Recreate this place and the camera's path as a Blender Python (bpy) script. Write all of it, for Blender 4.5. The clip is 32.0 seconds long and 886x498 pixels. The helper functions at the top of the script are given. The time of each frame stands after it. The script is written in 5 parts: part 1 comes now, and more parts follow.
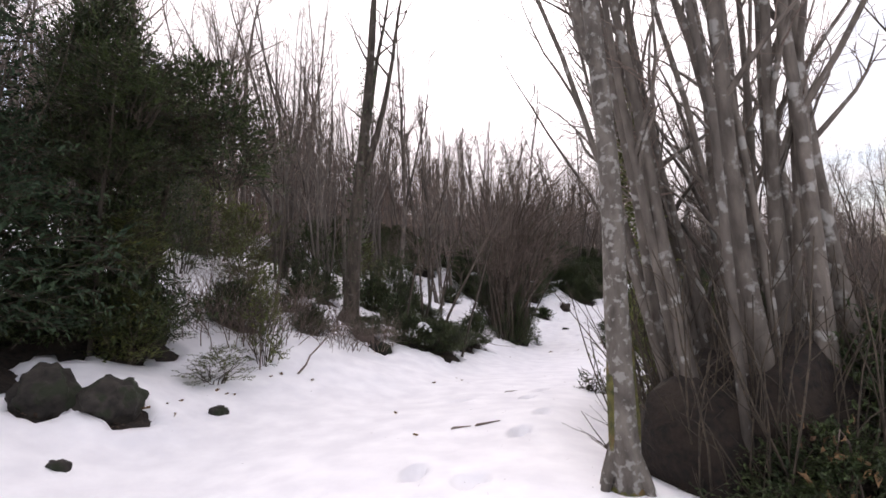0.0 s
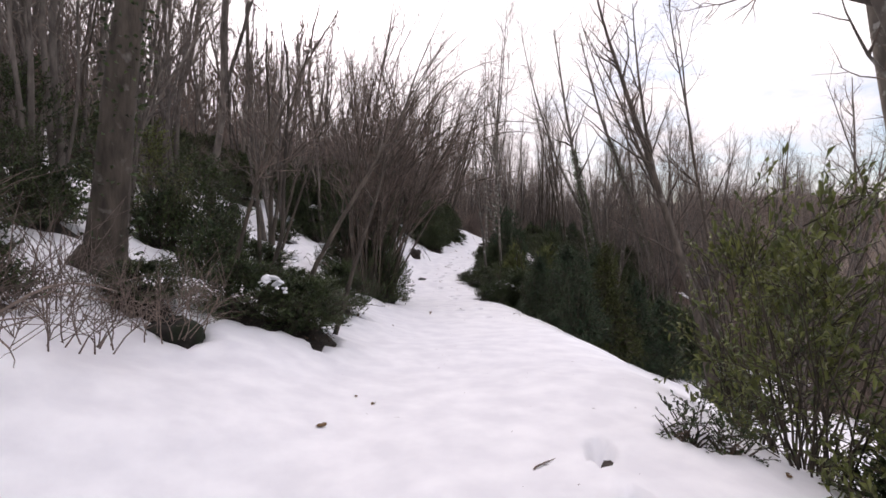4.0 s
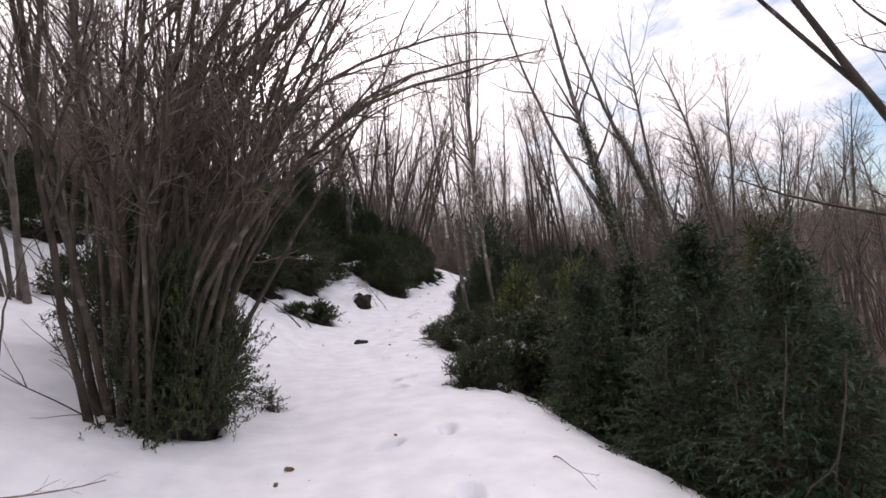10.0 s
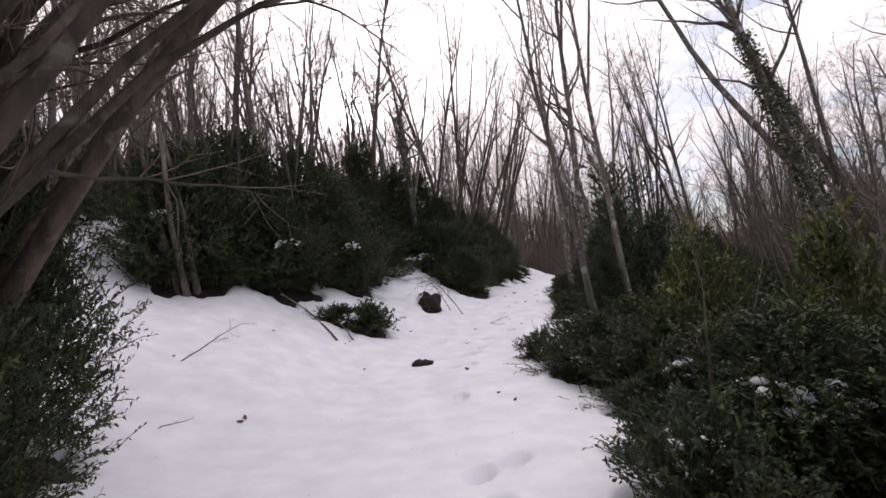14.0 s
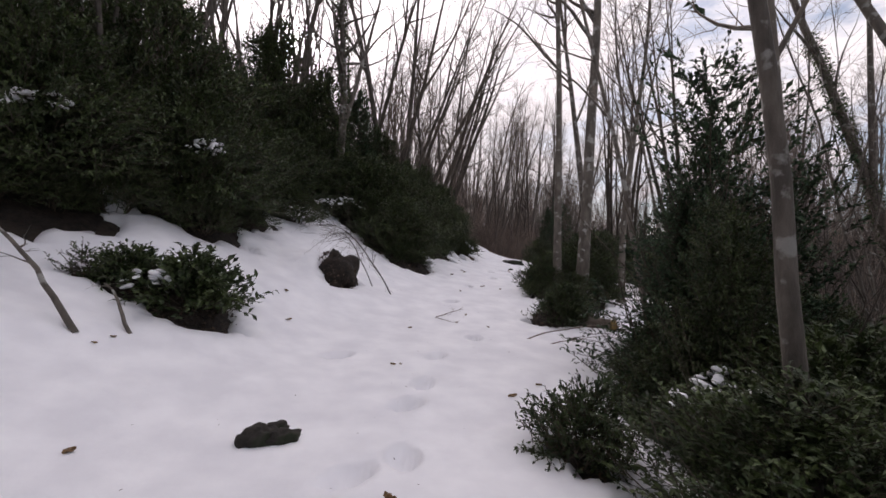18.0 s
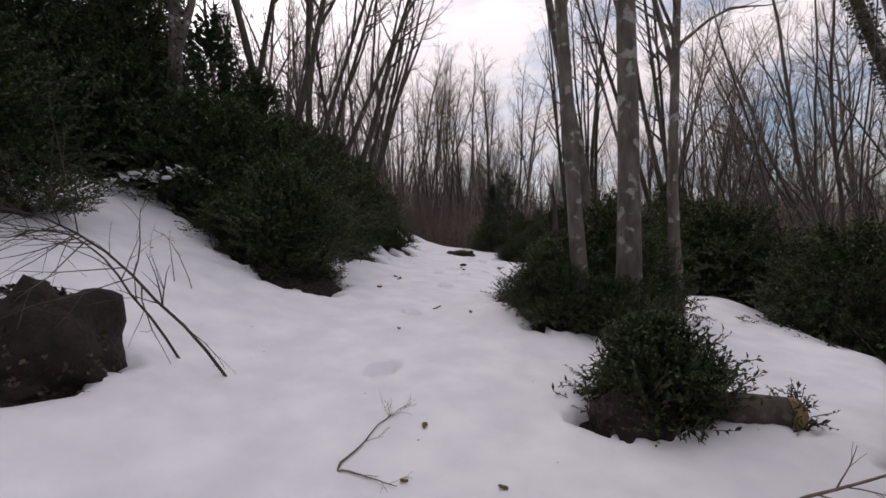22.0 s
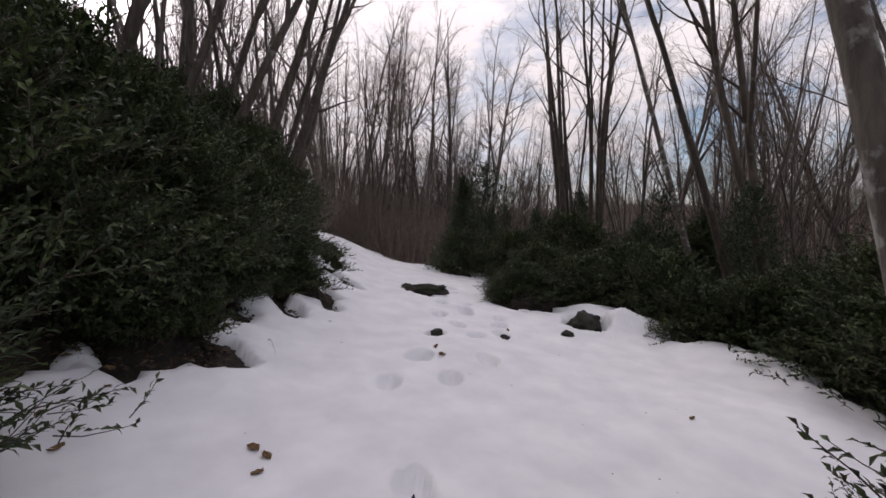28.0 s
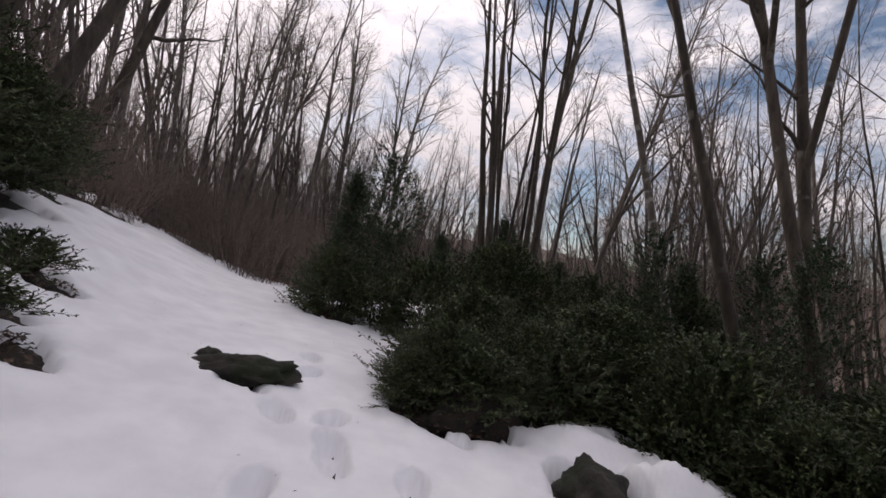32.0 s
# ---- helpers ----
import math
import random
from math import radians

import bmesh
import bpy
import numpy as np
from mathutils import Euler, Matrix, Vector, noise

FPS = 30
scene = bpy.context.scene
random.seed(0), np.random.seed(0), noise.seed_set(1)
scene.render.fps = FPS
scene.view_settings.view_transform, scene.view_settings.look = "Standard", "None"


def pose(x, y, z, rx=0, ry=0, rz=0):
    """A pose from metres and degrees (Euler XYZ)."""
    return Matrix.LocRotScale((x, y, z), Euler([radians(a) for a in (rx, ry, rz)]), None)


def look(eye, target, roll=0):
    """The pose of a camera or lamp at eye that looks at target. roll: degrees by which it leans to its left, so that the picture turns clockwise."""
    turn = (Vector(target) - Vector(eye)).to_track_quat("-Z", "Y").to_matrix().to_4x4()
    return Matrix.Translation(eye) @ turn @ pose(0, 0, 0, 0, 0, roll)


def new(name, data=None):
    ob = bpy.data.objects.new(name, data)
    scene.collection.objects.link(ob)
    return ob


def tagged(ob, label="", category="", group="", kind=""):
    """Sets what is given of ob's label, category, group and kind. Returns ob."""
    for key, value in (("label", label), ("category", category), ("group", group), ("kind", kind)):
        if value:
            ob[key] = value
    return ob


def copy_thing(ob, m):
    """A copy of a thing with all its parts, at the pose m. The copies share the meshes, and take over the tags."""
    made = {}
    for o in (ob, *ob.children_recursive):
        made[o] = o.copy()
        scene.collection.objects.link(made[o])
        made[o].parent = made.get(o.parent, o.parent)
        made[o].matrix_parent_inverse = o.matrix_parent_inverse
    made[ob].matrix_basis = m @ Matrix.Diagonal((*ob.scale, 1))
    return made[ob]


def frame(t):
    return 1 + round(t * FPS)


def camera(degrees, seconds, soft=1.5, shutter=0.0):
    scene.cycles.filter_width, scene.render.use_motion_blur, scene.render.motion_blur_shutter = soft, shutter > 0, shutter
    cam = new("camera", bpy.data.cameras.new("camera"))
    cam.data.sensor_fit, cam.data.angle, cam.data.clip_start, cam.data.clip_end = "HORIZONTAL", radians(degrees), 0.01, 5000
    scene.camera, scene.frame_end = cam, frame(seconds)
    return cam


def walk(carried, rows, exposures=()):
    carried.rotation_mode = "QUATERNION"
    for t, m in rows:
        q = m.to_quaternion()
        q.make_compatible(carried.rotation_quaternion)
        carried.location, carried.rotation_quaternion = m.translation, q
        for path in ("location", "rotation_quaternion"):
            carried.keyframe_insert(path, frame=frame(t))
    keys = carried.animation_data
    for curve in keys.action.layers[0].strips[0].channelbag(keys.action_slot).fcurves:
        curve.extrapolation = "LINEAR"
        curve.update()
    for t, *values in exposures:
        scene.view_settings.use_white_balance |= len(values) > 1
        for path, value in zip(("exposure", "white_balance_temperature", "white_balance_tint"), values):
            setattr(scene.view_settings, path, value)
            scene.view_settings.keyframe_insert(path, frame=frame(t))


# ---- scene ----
cam = camera(88.0, 32.0, soft=1.6)
EXPOSURES = [(0, 0.56, 6700, 16), (7, 0.46, 6700, 16), (11, 0.46, 6700, 16), (13, 0.38, 6700, 16), (16, 0.2, 6700, 16), (20, -0.05, 6700, 16), (23, -0.12, 6700, 16), (32, -0.1, 6700, 16)]
PATH = [
    (0, (0.15, -0.27, 1.312), (0.141, 1.718, 1.531), -3.1),
    (0.5, (0.0, 0.572, 1.293), (0.094, 2.569, 1.366), -4.1),
    (1, (-0.132, 1.308, 1.249), (-0.098, 3.303, 1.382), -2.5),
    (1.5, (-0.294, 1.923, 1.296), (-0.184, 3.91, 1.494), -1.7),
    (2, (-0.474, 2.639, 1.369), (-0.232, 4.623, 1.452), -6.0),
    (2.5, (-0.583, 3.36, 1.28), (-0.271, 5.335, 1.334), -2.0),
    (3, (-0.84, 4.038, 1.253), (-0.397, 5.984, 1.379), -0.5),
    (3.5, (-0.898, 4.77, 1.245), (-0.247, 6.66, 1.294), -2.4),
    (4, (-0.778, 5.586, 1.251), (-0.026, 7.438, 1.207), 0.2),
    (4.5, (-0.245, 6.289, 1.229), (0.716, 8.04, 1.343), 0.4),
    (6.5, (1.599, 9.338, 1.095), (2.396, 11.172, 1.134), -10.3),
    (7, (2.008, 10.05, 1.041), (2.82, 11.878, 1.026), -4.7),
    (7.5, (2.318, 10.599, 0.967), (3.365, 12.302, 1.027), -3.2),
    (8, (2.707, 11.172, 0.964), (3.676, 12.918, 1.07), -4.3),
    (8.5, (2.912, 11.861, 0.896), (3.937, 13.561, 1.141), 1.8),
    (9, (3.288, 12.694, 0.645), (4.061, 14.522, 0.893), -6.2),
    (9.5, (3.651, 13.467, 0.66), (4.444, 15.303, 0.681), -4.0),
    (10, (3.93, 14.139, 0.605), (4.743, 15.959, 0.771), -4.6),
    (10.5, (4.294, 14.818, 0.541), (5.146, 16.62, 0.703), -5.7),
    (11, (4.528, 15.47, 0.432), (5.293, 17.31, 0.606), -2.0),
    (11.5, (4.66, 16.123, 0.405), (5.411, 17.968, 0.587), -1.4),
    (12, (4.921, 16.784, 0.353), (5.603, 18.649, 0.597), -6.0),
    (12.5, (5.123, 17.419, 0.284), (5.684, 19.326, 0.504), -2.6),
    (13, (5.335, 18.018, 0.291), (5.972, 19.9, 0.516), -4.4),
    (13.5, (5.38, 18.429, 0.35), (5.833, 20.364, 0.581), -7.6),
    (15.5, (6.253, 21.752, 0.346), (7.049, 23.582, 0.478), 3.0),
    (16, (6.504, 22.39, 0.294), (7.301, 24.223, 0.351), -2.0),
    (16.5, (6.653, 23.019, 0.273), (7.254, 24.924, 0.376), 2.3),
    (17, (6.775, 23.499, 0.301), (7.495, 25.36, 0.422), 2.9),
    (17.5, (6.953, 24.07, 0.345), (7.62, 25.953, 0.452), -0.8),
    (18, (6.996, 24.63, 0.395), (7.783, 26.467, 0.476), 2.4),
    (18.5, (7.186, 25.219, 0.368), (7.769, 27.132, 0.328), -2.9),
    (19, (7.446, 26.039, 0.319), (7.999, 27.956, 0.456), -3.0),
    (19.5, (7.621, 26.535, 0.45), (8.448, 28.341, 0.682), 2.5),
    (20, (7.886, 27.068, 0.455), (8.838, 28.804, 0.736), -0.6),
    (20.5, (8.216, 27.795, 0.398), (9.106, 29.585, 0.44), 0.2),
    (21, (8.602, 28.501, 0.437), (9.536, 30.269, 0.384), 2.9),
    (21.5, (9.049, 29.047, 0.585), (10.073, 30.764, 0.649), -6.1),
    (22, (9.289, 29.602, 0.708), (10.355, 31.294, 0.737), -2.2),
    (22.5, (9.645, 30.024, 0.701), (10.689, 31.729, 0.742), -2.1),
    (23, (9.985, 30.48, 0.795), (10.72, 32.335, 0.935), -5.9),
    (23.5, (10.263, 30.94, 0.929), (10.991, 32.793, 1.117), -4.2),
    (24, (10.633, 31.473, 0.855), (11.555, 33.242, 1.0), -5.2),
    (24.5, (10.847, 31.873, 0.886), (11.736, 33.663, 0.953), -4.1),
    (25, (11.115, 32.309, 1.076), (12.095, 34.049, 1.2), -2.1),
    (25.5, (11.409, 32.726, 1.171), (12.413, 34.453, 1.259), -6.4),
    (27.5, (12.276, 34.526, 1.679), (13.473, 36.124, 1.569), -1.2),
    (28, (12.574, 34.986, 1.609), (13.826, 36.546, 1.602), -0.7),
    (28.5, (12.863, 35.374, 1.676), (14.128, 36.923, 1.686), -2.6),
    (29, (13.164, 35.865, 1.812), (14.482, 37.368, 1.727), -0.4),
    (29.5, (13.612, 36.402, 1.694), (14.972, 37.857, 1.515), -0.1),
    (30, (14.015, 36.863, 1.783), (15.359, 38.344, 1.771), -1.9),
    (30.5, (14.368, 37.409, 1.908), (15.635, 38.952, 2.021), 1.2),
    (31, (14.892, 37.93, 1.929), (16.267, 39.381, 1.885), -0.8),
    (32, (15.71, 38.658, 1.814), (17.31, 39.854, 1.927), 6.9),
]
walk(cam, [(t, look(eye, target, roll)) for t, eye, target, roll in PATH], EXPOSURES)

# Light: thin bright cloud with the sun behind it, ahead and above the bank.
SUN_AZIMUTH, SUN_HEIGHT = radians(4.0), radians(24.5)
sun_way = Vector((math.sin(SUN_AZIMUTH) * math.cos(SUN_HEIGHT), math.cos(SUN_AZIMUTH) * math.cos(SUN_HEIGHT), math.sin(SUN_HEIGHT)))
world = bpy.data.worlds.new("sky")
scene.world = world
world.use_nodes = True
wn, wl = world.node_tree.nodes, world.node_tree.links
wn.clear()
sky = wn.new("ShaderNodeTexSky")
sky.sky_type, sky.sun_disc, sky.sun_elevation, sky.sun_rotation = "NISHITA", False, SUN_HEIGHT, SUN_AZIMUTH
coords = wn.new("ShaderNodeTexCoord")
stretch = wn.new("ShaderNodeMapping")
stretch.inputs["Scale"].default_value = (1.0, 1.0, 2.6)
clouds = wn.new("ShaderNodeTexNoise")
clouds.inputs["Scale"].default_value, clouds.inputs["Detail"].default_value, clouds.inputs["Roughness"].default_value = 4.2, 8.0, 0.6
cover = wn.new("ShaderNodeMapRange")
cover.inputs["From Min"].default_value, cover.inputs["From Max"].default_value = 0.40, 0.62
toward = wn.new("ShaderNodeVectorMath")
toward.operation = "DOT_PRODUCT"
toward.inputs[1].default_value = sun_way
near_sun = wn.new("ShaderNodeMapRange")
near_sun.inputs["From Min"].default_value, near_sun.inputs["From Max"].default_value = 0.62, 0.97
thick = wn.new("ShaderNodeMath")
thick.operation, thick.use_clamp = "ADD", True
glow = wn.new("ShaderNodeMath")
glow.operation = "POWER"
glow_add = wn.new("ShaderNodeMath")
glow_add.operation, glow_add.inputs[1].default_value, glow_add.inputs[2].default_value = "MULTIPLY_ADD", 1.0, 0.74
glow.inputs[1].default_value, glow.use_clamp = 34.0, False
clamp_dot = wn.new("ShaderNodeClamp")
cloud_colour = wn.new("ShaderNodeMix")
cloud_colour.data_type, cloud_colour.blend_type = "RGBA", "MULTIPLY"
cloud_colour.inputs["Factor"].default_value = 1.0
cloud_colour.inputs[6].default_value = (1.0, 0.955, 0.985, 1)
blue = wn.new("ShaderNodeMix")
blue.data_type, blue.blend_type = "RGBA", "MULTIPLY"
blue.inputs["Factor"].default_value = 1.0
blue.inputs[7].default_value = (0.13, 0.13, 0.13, 1)
both = wn.new("ShaderNodeMix")
both.data_type = "RGBA"
ground_glow = wn.new("ShaderNodeBackground")
out = wn.new("ShaderNodeOutputWorld")
wl.new(coords.outputs["Generated"], stretch.inputs["Vector"])
wl.new(stretch.outputs[0], clouds.inputs["Vector"])
wl.new(clouds.outputs["Fac"], cover.inputs["Value"])
wl.new(coords.outputs["Generated"], toward.inputs[0])
wl.new(toward.outputs["Value"], near_sun.inputs["Value"])
wl.new(cover.outputs[0], thick.inputs[0])
wl.new(near_sun.outputs[0], thick.inputs[1])
wl.new(toward.outputs["Value"], clamp_dot.inputs["Value"])
wl.new(clamp_dot.outputs[0], glow.inputs[0])
height_of = wn.new("ShaderNodeSeparateXYZ")
overcast = wn.new("ShaderNodeMath")
overcast.operation, overcast.inputs[1].default_value, overcast.inputs[2].default_value = "MULTIPLY_ADD", 1.4, 0.5
overcast_clamp = wn.new("ShaderNodeClamp")
overcast_clamp.inputs["Max"].default_value = 5.0
wl.new(coords.outputs["Generated"], height_of.inputs[0])
wl.new(height_of.outputs["Z"], overcast.inputs[0])
wl.new(overcast.outputs[0], overcast_clamp.inputs["Value"])
wl.new(overcast_clamp.outputs[0], glow_add.inputs[2])
wl.new(glow.outputs[0], glow_add.inputs[0])
core = wn.new("ShaderNodeMath")
core.operation, core.inputs[1].default_value = "POWER", 900.0
core_add = wn.new("ShaderNodeMath")
core_add.operation, core_add.inputs[1].default_value = "MULTIPLY_ADD", 6.0
wl.new(clamp_dot.outputs[0], core.inputs[0])
wl.new(core.outputs[0], core_add.inputs[0])
wl.new(glow_add.outputs[0], core_add.inputs[2])
wl.new(core_add.outputs[0], cloud_colour.inputs[7])
wl.new(sky.outputs[0], blue.inputs[6])
wl.new(thick.outputs[0], both.inputs["Factor"])
wl.new(blue.outputs[2], both.inputs[6])
wl.new(cloud_colour.outputs[2], both.inputs[7])
wl.new(both.outputs[2], ground_glow.inputs["Color"])
ground_glow.inputs["Strength"].default_value = 1.0
wl.new(ground_glow.outputs[0], out.inputs["Surface"])

sun = new("sun", bpy.data.lights.new("sun", "SUN"))
sun.data.energy, sun.data.angle, sun.data.color = 1.3, radians(14), (1.0, 0.94, 0.86)
sun.matrix_world = look(sun_way * 60, (0, 0, 0))


# Materials.
def surface(name, dark, light, scale=6.0, rough=0.9, bump=0.3, bump_scale=40.0, spots=None, spot_at=(0.6, 0.66), spot_scale=3.0, vary=0.0, stretch_z=1.0, island=False, through_leaf=0.0, sheen=0.5):
    """Two colours mixed by noise, optional patches of a third, fine relief, and a change of value from object to object or leaf to leaf."""
    m = bpy.data.materials.new(name)
    m.use_nodes = True
    n, l = m.node_tree.nodes, m.node_tree.links
    shader = n["Principled BSDF"]
    shader.inputs["Roughness"].default_value = rough
    shader.inputs["Specular IOR Level"].default_value = sheen
    where = n.new("ShaderNodeTexCoord")
    fit = n.new("ShaderNodeMapping")
    fit.inputs["Scale"].default_value = (1, 1, stretch_z)
    l.new(where.outputs["Object"], fit.inputs["Vector"])
    grain = n.new("ShaderNodeTexNoise")
    grain.inputs["Scale"].default_value, grain.inputs["Detail"].default_value = scale, 6
    l.new(fit.outputs[0], grain.inputs["Vector"])
    ramp = n.new("ShaderNodeValToRGB")
    ramp.color_ramp.elements[0].position, ramp.color_ramp.elements[1].position = 0.35, 0.68
    ramp.color_ramp.elements[0].color, ramp.color_ramp.elements[1].color = (*dark, 1), (*light, 1)
    l.new(grain.outputs["Fac"], ramp.inputs["Fac"])
    colour = ramp.outputs["Color"]
    if spots:
        patch = n.new("ShaderNodeTexNoise")
        patch.inputs["Scale"].default_value, patch.inputs["Detail"].default_value = spot_scale, 5
        l.new(where.outputs["Object"], patch.inputs["Vector"])
        edge = n.new("ShaderNodeMapRange")
        edge.inputs["From Min"].default_value, edge.inputs["From Max"].default_value = spot_at
        l.new(patch.outputs["Fac"], edge.inputs["Value"])
        mix = n.new("ShaderNodeMix")
        mix.data_type = "RGBA"
        mix.inputs[7].default_value = (*spots, 1)
        l.new(edge.outputs[0], mix.inputs["Factor"])
        l.new(colour, mix.inputs[6])
        colour = mix.outputs[2]
    if vary:
        if island:
            pick = n.new("ShaderNodeNewGeometry").outputs["Random Per Island"]
        else:
            pick = n.new("ShaderNodeObjectInfo").outputs["Random"]
        span = n.new("ShaderNodeMapRange")
        span.inputs["To Min"].default_value, span.inputs["To Max"].default_value = 1 - vary, 1 + vary
        l.new(pick, span.inputs["Value"])
        hue = n.new("ShaderNodeHueSaturation")
        l.new(colour, hue.inputs["Color"])
        l.new(span.outputs[0], hue.inputs["Value"])
        colour = hue.outputs["Color"]
    l.new(colour, shader.inputs["Base Color"])
    if bump:
        fine = n.new("ShaderNodeTexNoise")
        fine.inputs["Scale"].default_value, fine.inputs["Detail"].default_value = bump_scale, 4
        l.new(fit.outputs[0], fine.inputs["Vector"])
        relief = n.new("ShaderNodeBump")
        relief.inputs["Strength"].default_value, relief.inputs["Distance"].default_value = bump, 0.02
        l.new(fine.outputs["Fac"], relief.inputs["Height"])
        l.new(relief.outputs[0], shader.inputs["Normal"])
    if through_leaf:
        glow_through = n.new("ShaderNodeBsdfTranslucent")
        l.new(colour, glow_through.inputs["Color"])
        blend = n.new("ShaderNodeMixShader")
        blend.inputs[0].default_value = through_leaf
        l.new(shader.outputs[0], blend.inputs[1])
        l.new(glow_through.outputs[0], blend.inputs[2])
        l.new(blend.outputs[0], n["Material Output"].inputs["Surface"])
    return m


SNOW = surface("snow", (0.78, 0.78, 0.81), (0.89, 0.89, 0.91), scale=2.4, rough=0.75, bump=0.3, bump_scale=9, sheen=0.25)
BARK_GREY = surface("grey_bark", (0.08, 0.068, 0.056), (0.17, 0.146, 0.122), scale=9, bump=0.7, bump_scale=30, spots=(0.31, 0.30, 0.275), spot_at=(0.57, 0.64), spot_scale=6, vary=0.25, stretch_z=0.35)
BARK_BROWN = surface("brown_bark", (0.042, 0.033, 0.025), (0.105, 0.085, 0.066), scale=8, bump=0.7, bump_scale=36, spots=(0.17, 0.155, 0.135), spot_at=(0.62, 0.7), spot_scale=4, vary=0.25, stretch_z=0.3)
BARK_DARK = surface("dark_coppice_bark", (0.036, 0.027, 0.02), (0.105, 0.08, 0.06), scale=9, bump=0.6, bump_scale=36, spots=(0.15, 0.135, 0.11), spot_at=(0.6, 0.7), spot_scale=5, vary=0.4, stretch_z=0.3)
BARK_MOSS = surface("lichened_bark", (0.065, 0.055, 0.045), (0.19, 0.168, 0.142), scale=9, bump=0.9, bump_scale=28, spots=(0.27, 0.26, 0.235), spot_at=(0.54, 0.62), spot_scale=17, vary=0.15, stretch_z=0.4)
WOOD_BARK = surface("slim_tree_bark", (0.078, 0.065, 0.055), (0.172, 0.147, 0.126), scale=8, bump=0.5, bump_scale=30, vary=0.3, stretch_z=0.35)
TWIG = surface("twig_bark", (0.112, 0.084, 0.069), (0.235, 0.18, 0.149), scale=14, bump=0.2, vary=0.25)
LEAF = surface("evergreen_leaf", (0.025, 0.04, 0.017), (0.078, 0.103, 0.039), scale=2.2, rough=0.42, sheen=0.28, bump=0, vary=0.55, island=True, through_leaf=0.18)
LEAF_BLUE = surface("dark_needle_leaf", (0.024, 0.044, 0.025), (0.062, 0.096, 0.048), scale=2.5, rough=0.6, sheen=0.25, bump=0, vary=0.5, island=True, through_leaf=0.12)
LEAF_OLIVE = surface("olive_needle_leaf", (0.038, 0.05, 0.014), (0.085, 0.095, 0.026), scale=2.5, rough=0.6, sheen=0.25, bump=0, vary=0.5, island=True, through_leaf=0.15)
LEAF_YELLOW = surface("yellowish_leaf", (0.06, 0.08, 0.022), (0.15, 0.16, 0.045), scale=2.2, rough=0.4, bump=0, vary=0.5, island=True, through_leaf=0.3)
# Near-black: deep shade under the shrubs is toned into this earth colour.
SHADED_LITTER = surface("leaf_litter", (0.008, 0.006, 0.004), (0.028, 0.018, 0.012), scale=14, bump=1.0, bump_scale=26, spots=(0.03, 0.021, 0.014), spot_at=(0.52, 0.62), spot_scale=3)
DEAD_LEAF = surface("dead_leaf", (0.09, 0.05, 0.025), (0.24, 0.15, 0.07), scale=5, bump=0, vary=0.5, island=True)
LEAF_FLOOR = surface("leaf_floor", (0.05, 0.034, 0.025), (0.14, 0.098, 0.072), scale=5, bump=0.8, bump_scale=14, spots=(0.04, 0.035, 0.02), spot_at=(0.55, 0.65), spot_scale=0.6)
ROCK = surface("mossy_rock", (0.012, 0.010, 0.008), (0.048, 0.041, 0.033), scale=6, bump=1.0, bump_scale=18, spots=(0.016, 0.021, 0.009), spot_at=(0.48, 0.58), spot_scale=4)
SHRUB_STEM = surface("shrub_stem", (0.03, 0.024, 0.017), (0.085, 0.066, 0.045), scale=14, bump=0.2, vary=0.25)
# Darker copy of the dead leaf, toned for the shade under the shrubs.
SHADED_LEAF = surface("shaded_leaf", (0.028, 0.017, 0.011), (0.105, 0.064, 0.036), scale=5, rough=0.6, bump=0, vary=0.6, island=True)
FAR_WOOD = surface("far_twigs", (0.085, 0.058, 0.047), (0.18, 0.125, 0.10), scale=0.15, bump=0, vary=0.35, island=True)
MOSS = surface("moss", (0.045, 0.05, 0.012), (0.13, 0.12, 0.03), scale=16, bump=1.0, bump_scale=60, spots=(0.16, 0.10, 0.04), spot_at=(0.55, 0.65), spot_scale=5)
RAW_WOOD = surface("broken_wood", (0.20, 0.13, 0.05), (0.38, 0.27, 0.10), scale=12, bump=0.5)


# The lie of the land: a footpath along a hillside, bank up on one side and a drop on the other.
NODES_Y = [-60, -12, 0, 4, 6.3, 9.3, 12.7, 16.8, 21.8, 25.2, 28.5, 30.5, 32.3, 34.5, 36.9, 38.7, 42, 47, 56, 120, 500]
NODES_X = [-1, 0.4, 0, -0.6, -0.1, 1.6, 3.3, 4.9, 6.3, 7.2, 8.6, 9.9, 11, 12.3, 14, 15.7, 18.6, 22.5, 29, 70, 280]
NODES_Z = [-1.5, -0.3, -0.18, -0.26, -0.33, -0.48, -0.74, -1.02, -1.16, -1.08, -0.86, -0.7, -0.5, -0.18, 0.08, 0.26, 0.58, 0.95, 0.6, -6, -20]
FINE_Y = np.linspace(-60, 500, 5601)


def smooth_line(values):
    """The nodes joined by straight lines and rounded off over about two metres."""
    line = np.interp(FINE_Y, NODES_Y, values)
    kernel = np.hanning(31)
    padded = np.pad(line, 15, mode="reflect", reflect_type="odd")
    return np.convolve(padded, kernel / kernel.sum(), mode="valid")


LINE_X, LINE_Z = smooth_line(NODES_X), smooth_line(NODES_Z)
LINE_C = 1 / np.sqrt(1 + np.gradient(LINE_X, FINE_Y) ** 2)


def path_x(y):
    return np.interp(y, FINE_Y, LINE_X)


def soft_ramp(v, width):
    """Zero below nought, v above it, with a rounded foot."""
    return width * np.logaddexp(0, v / width)


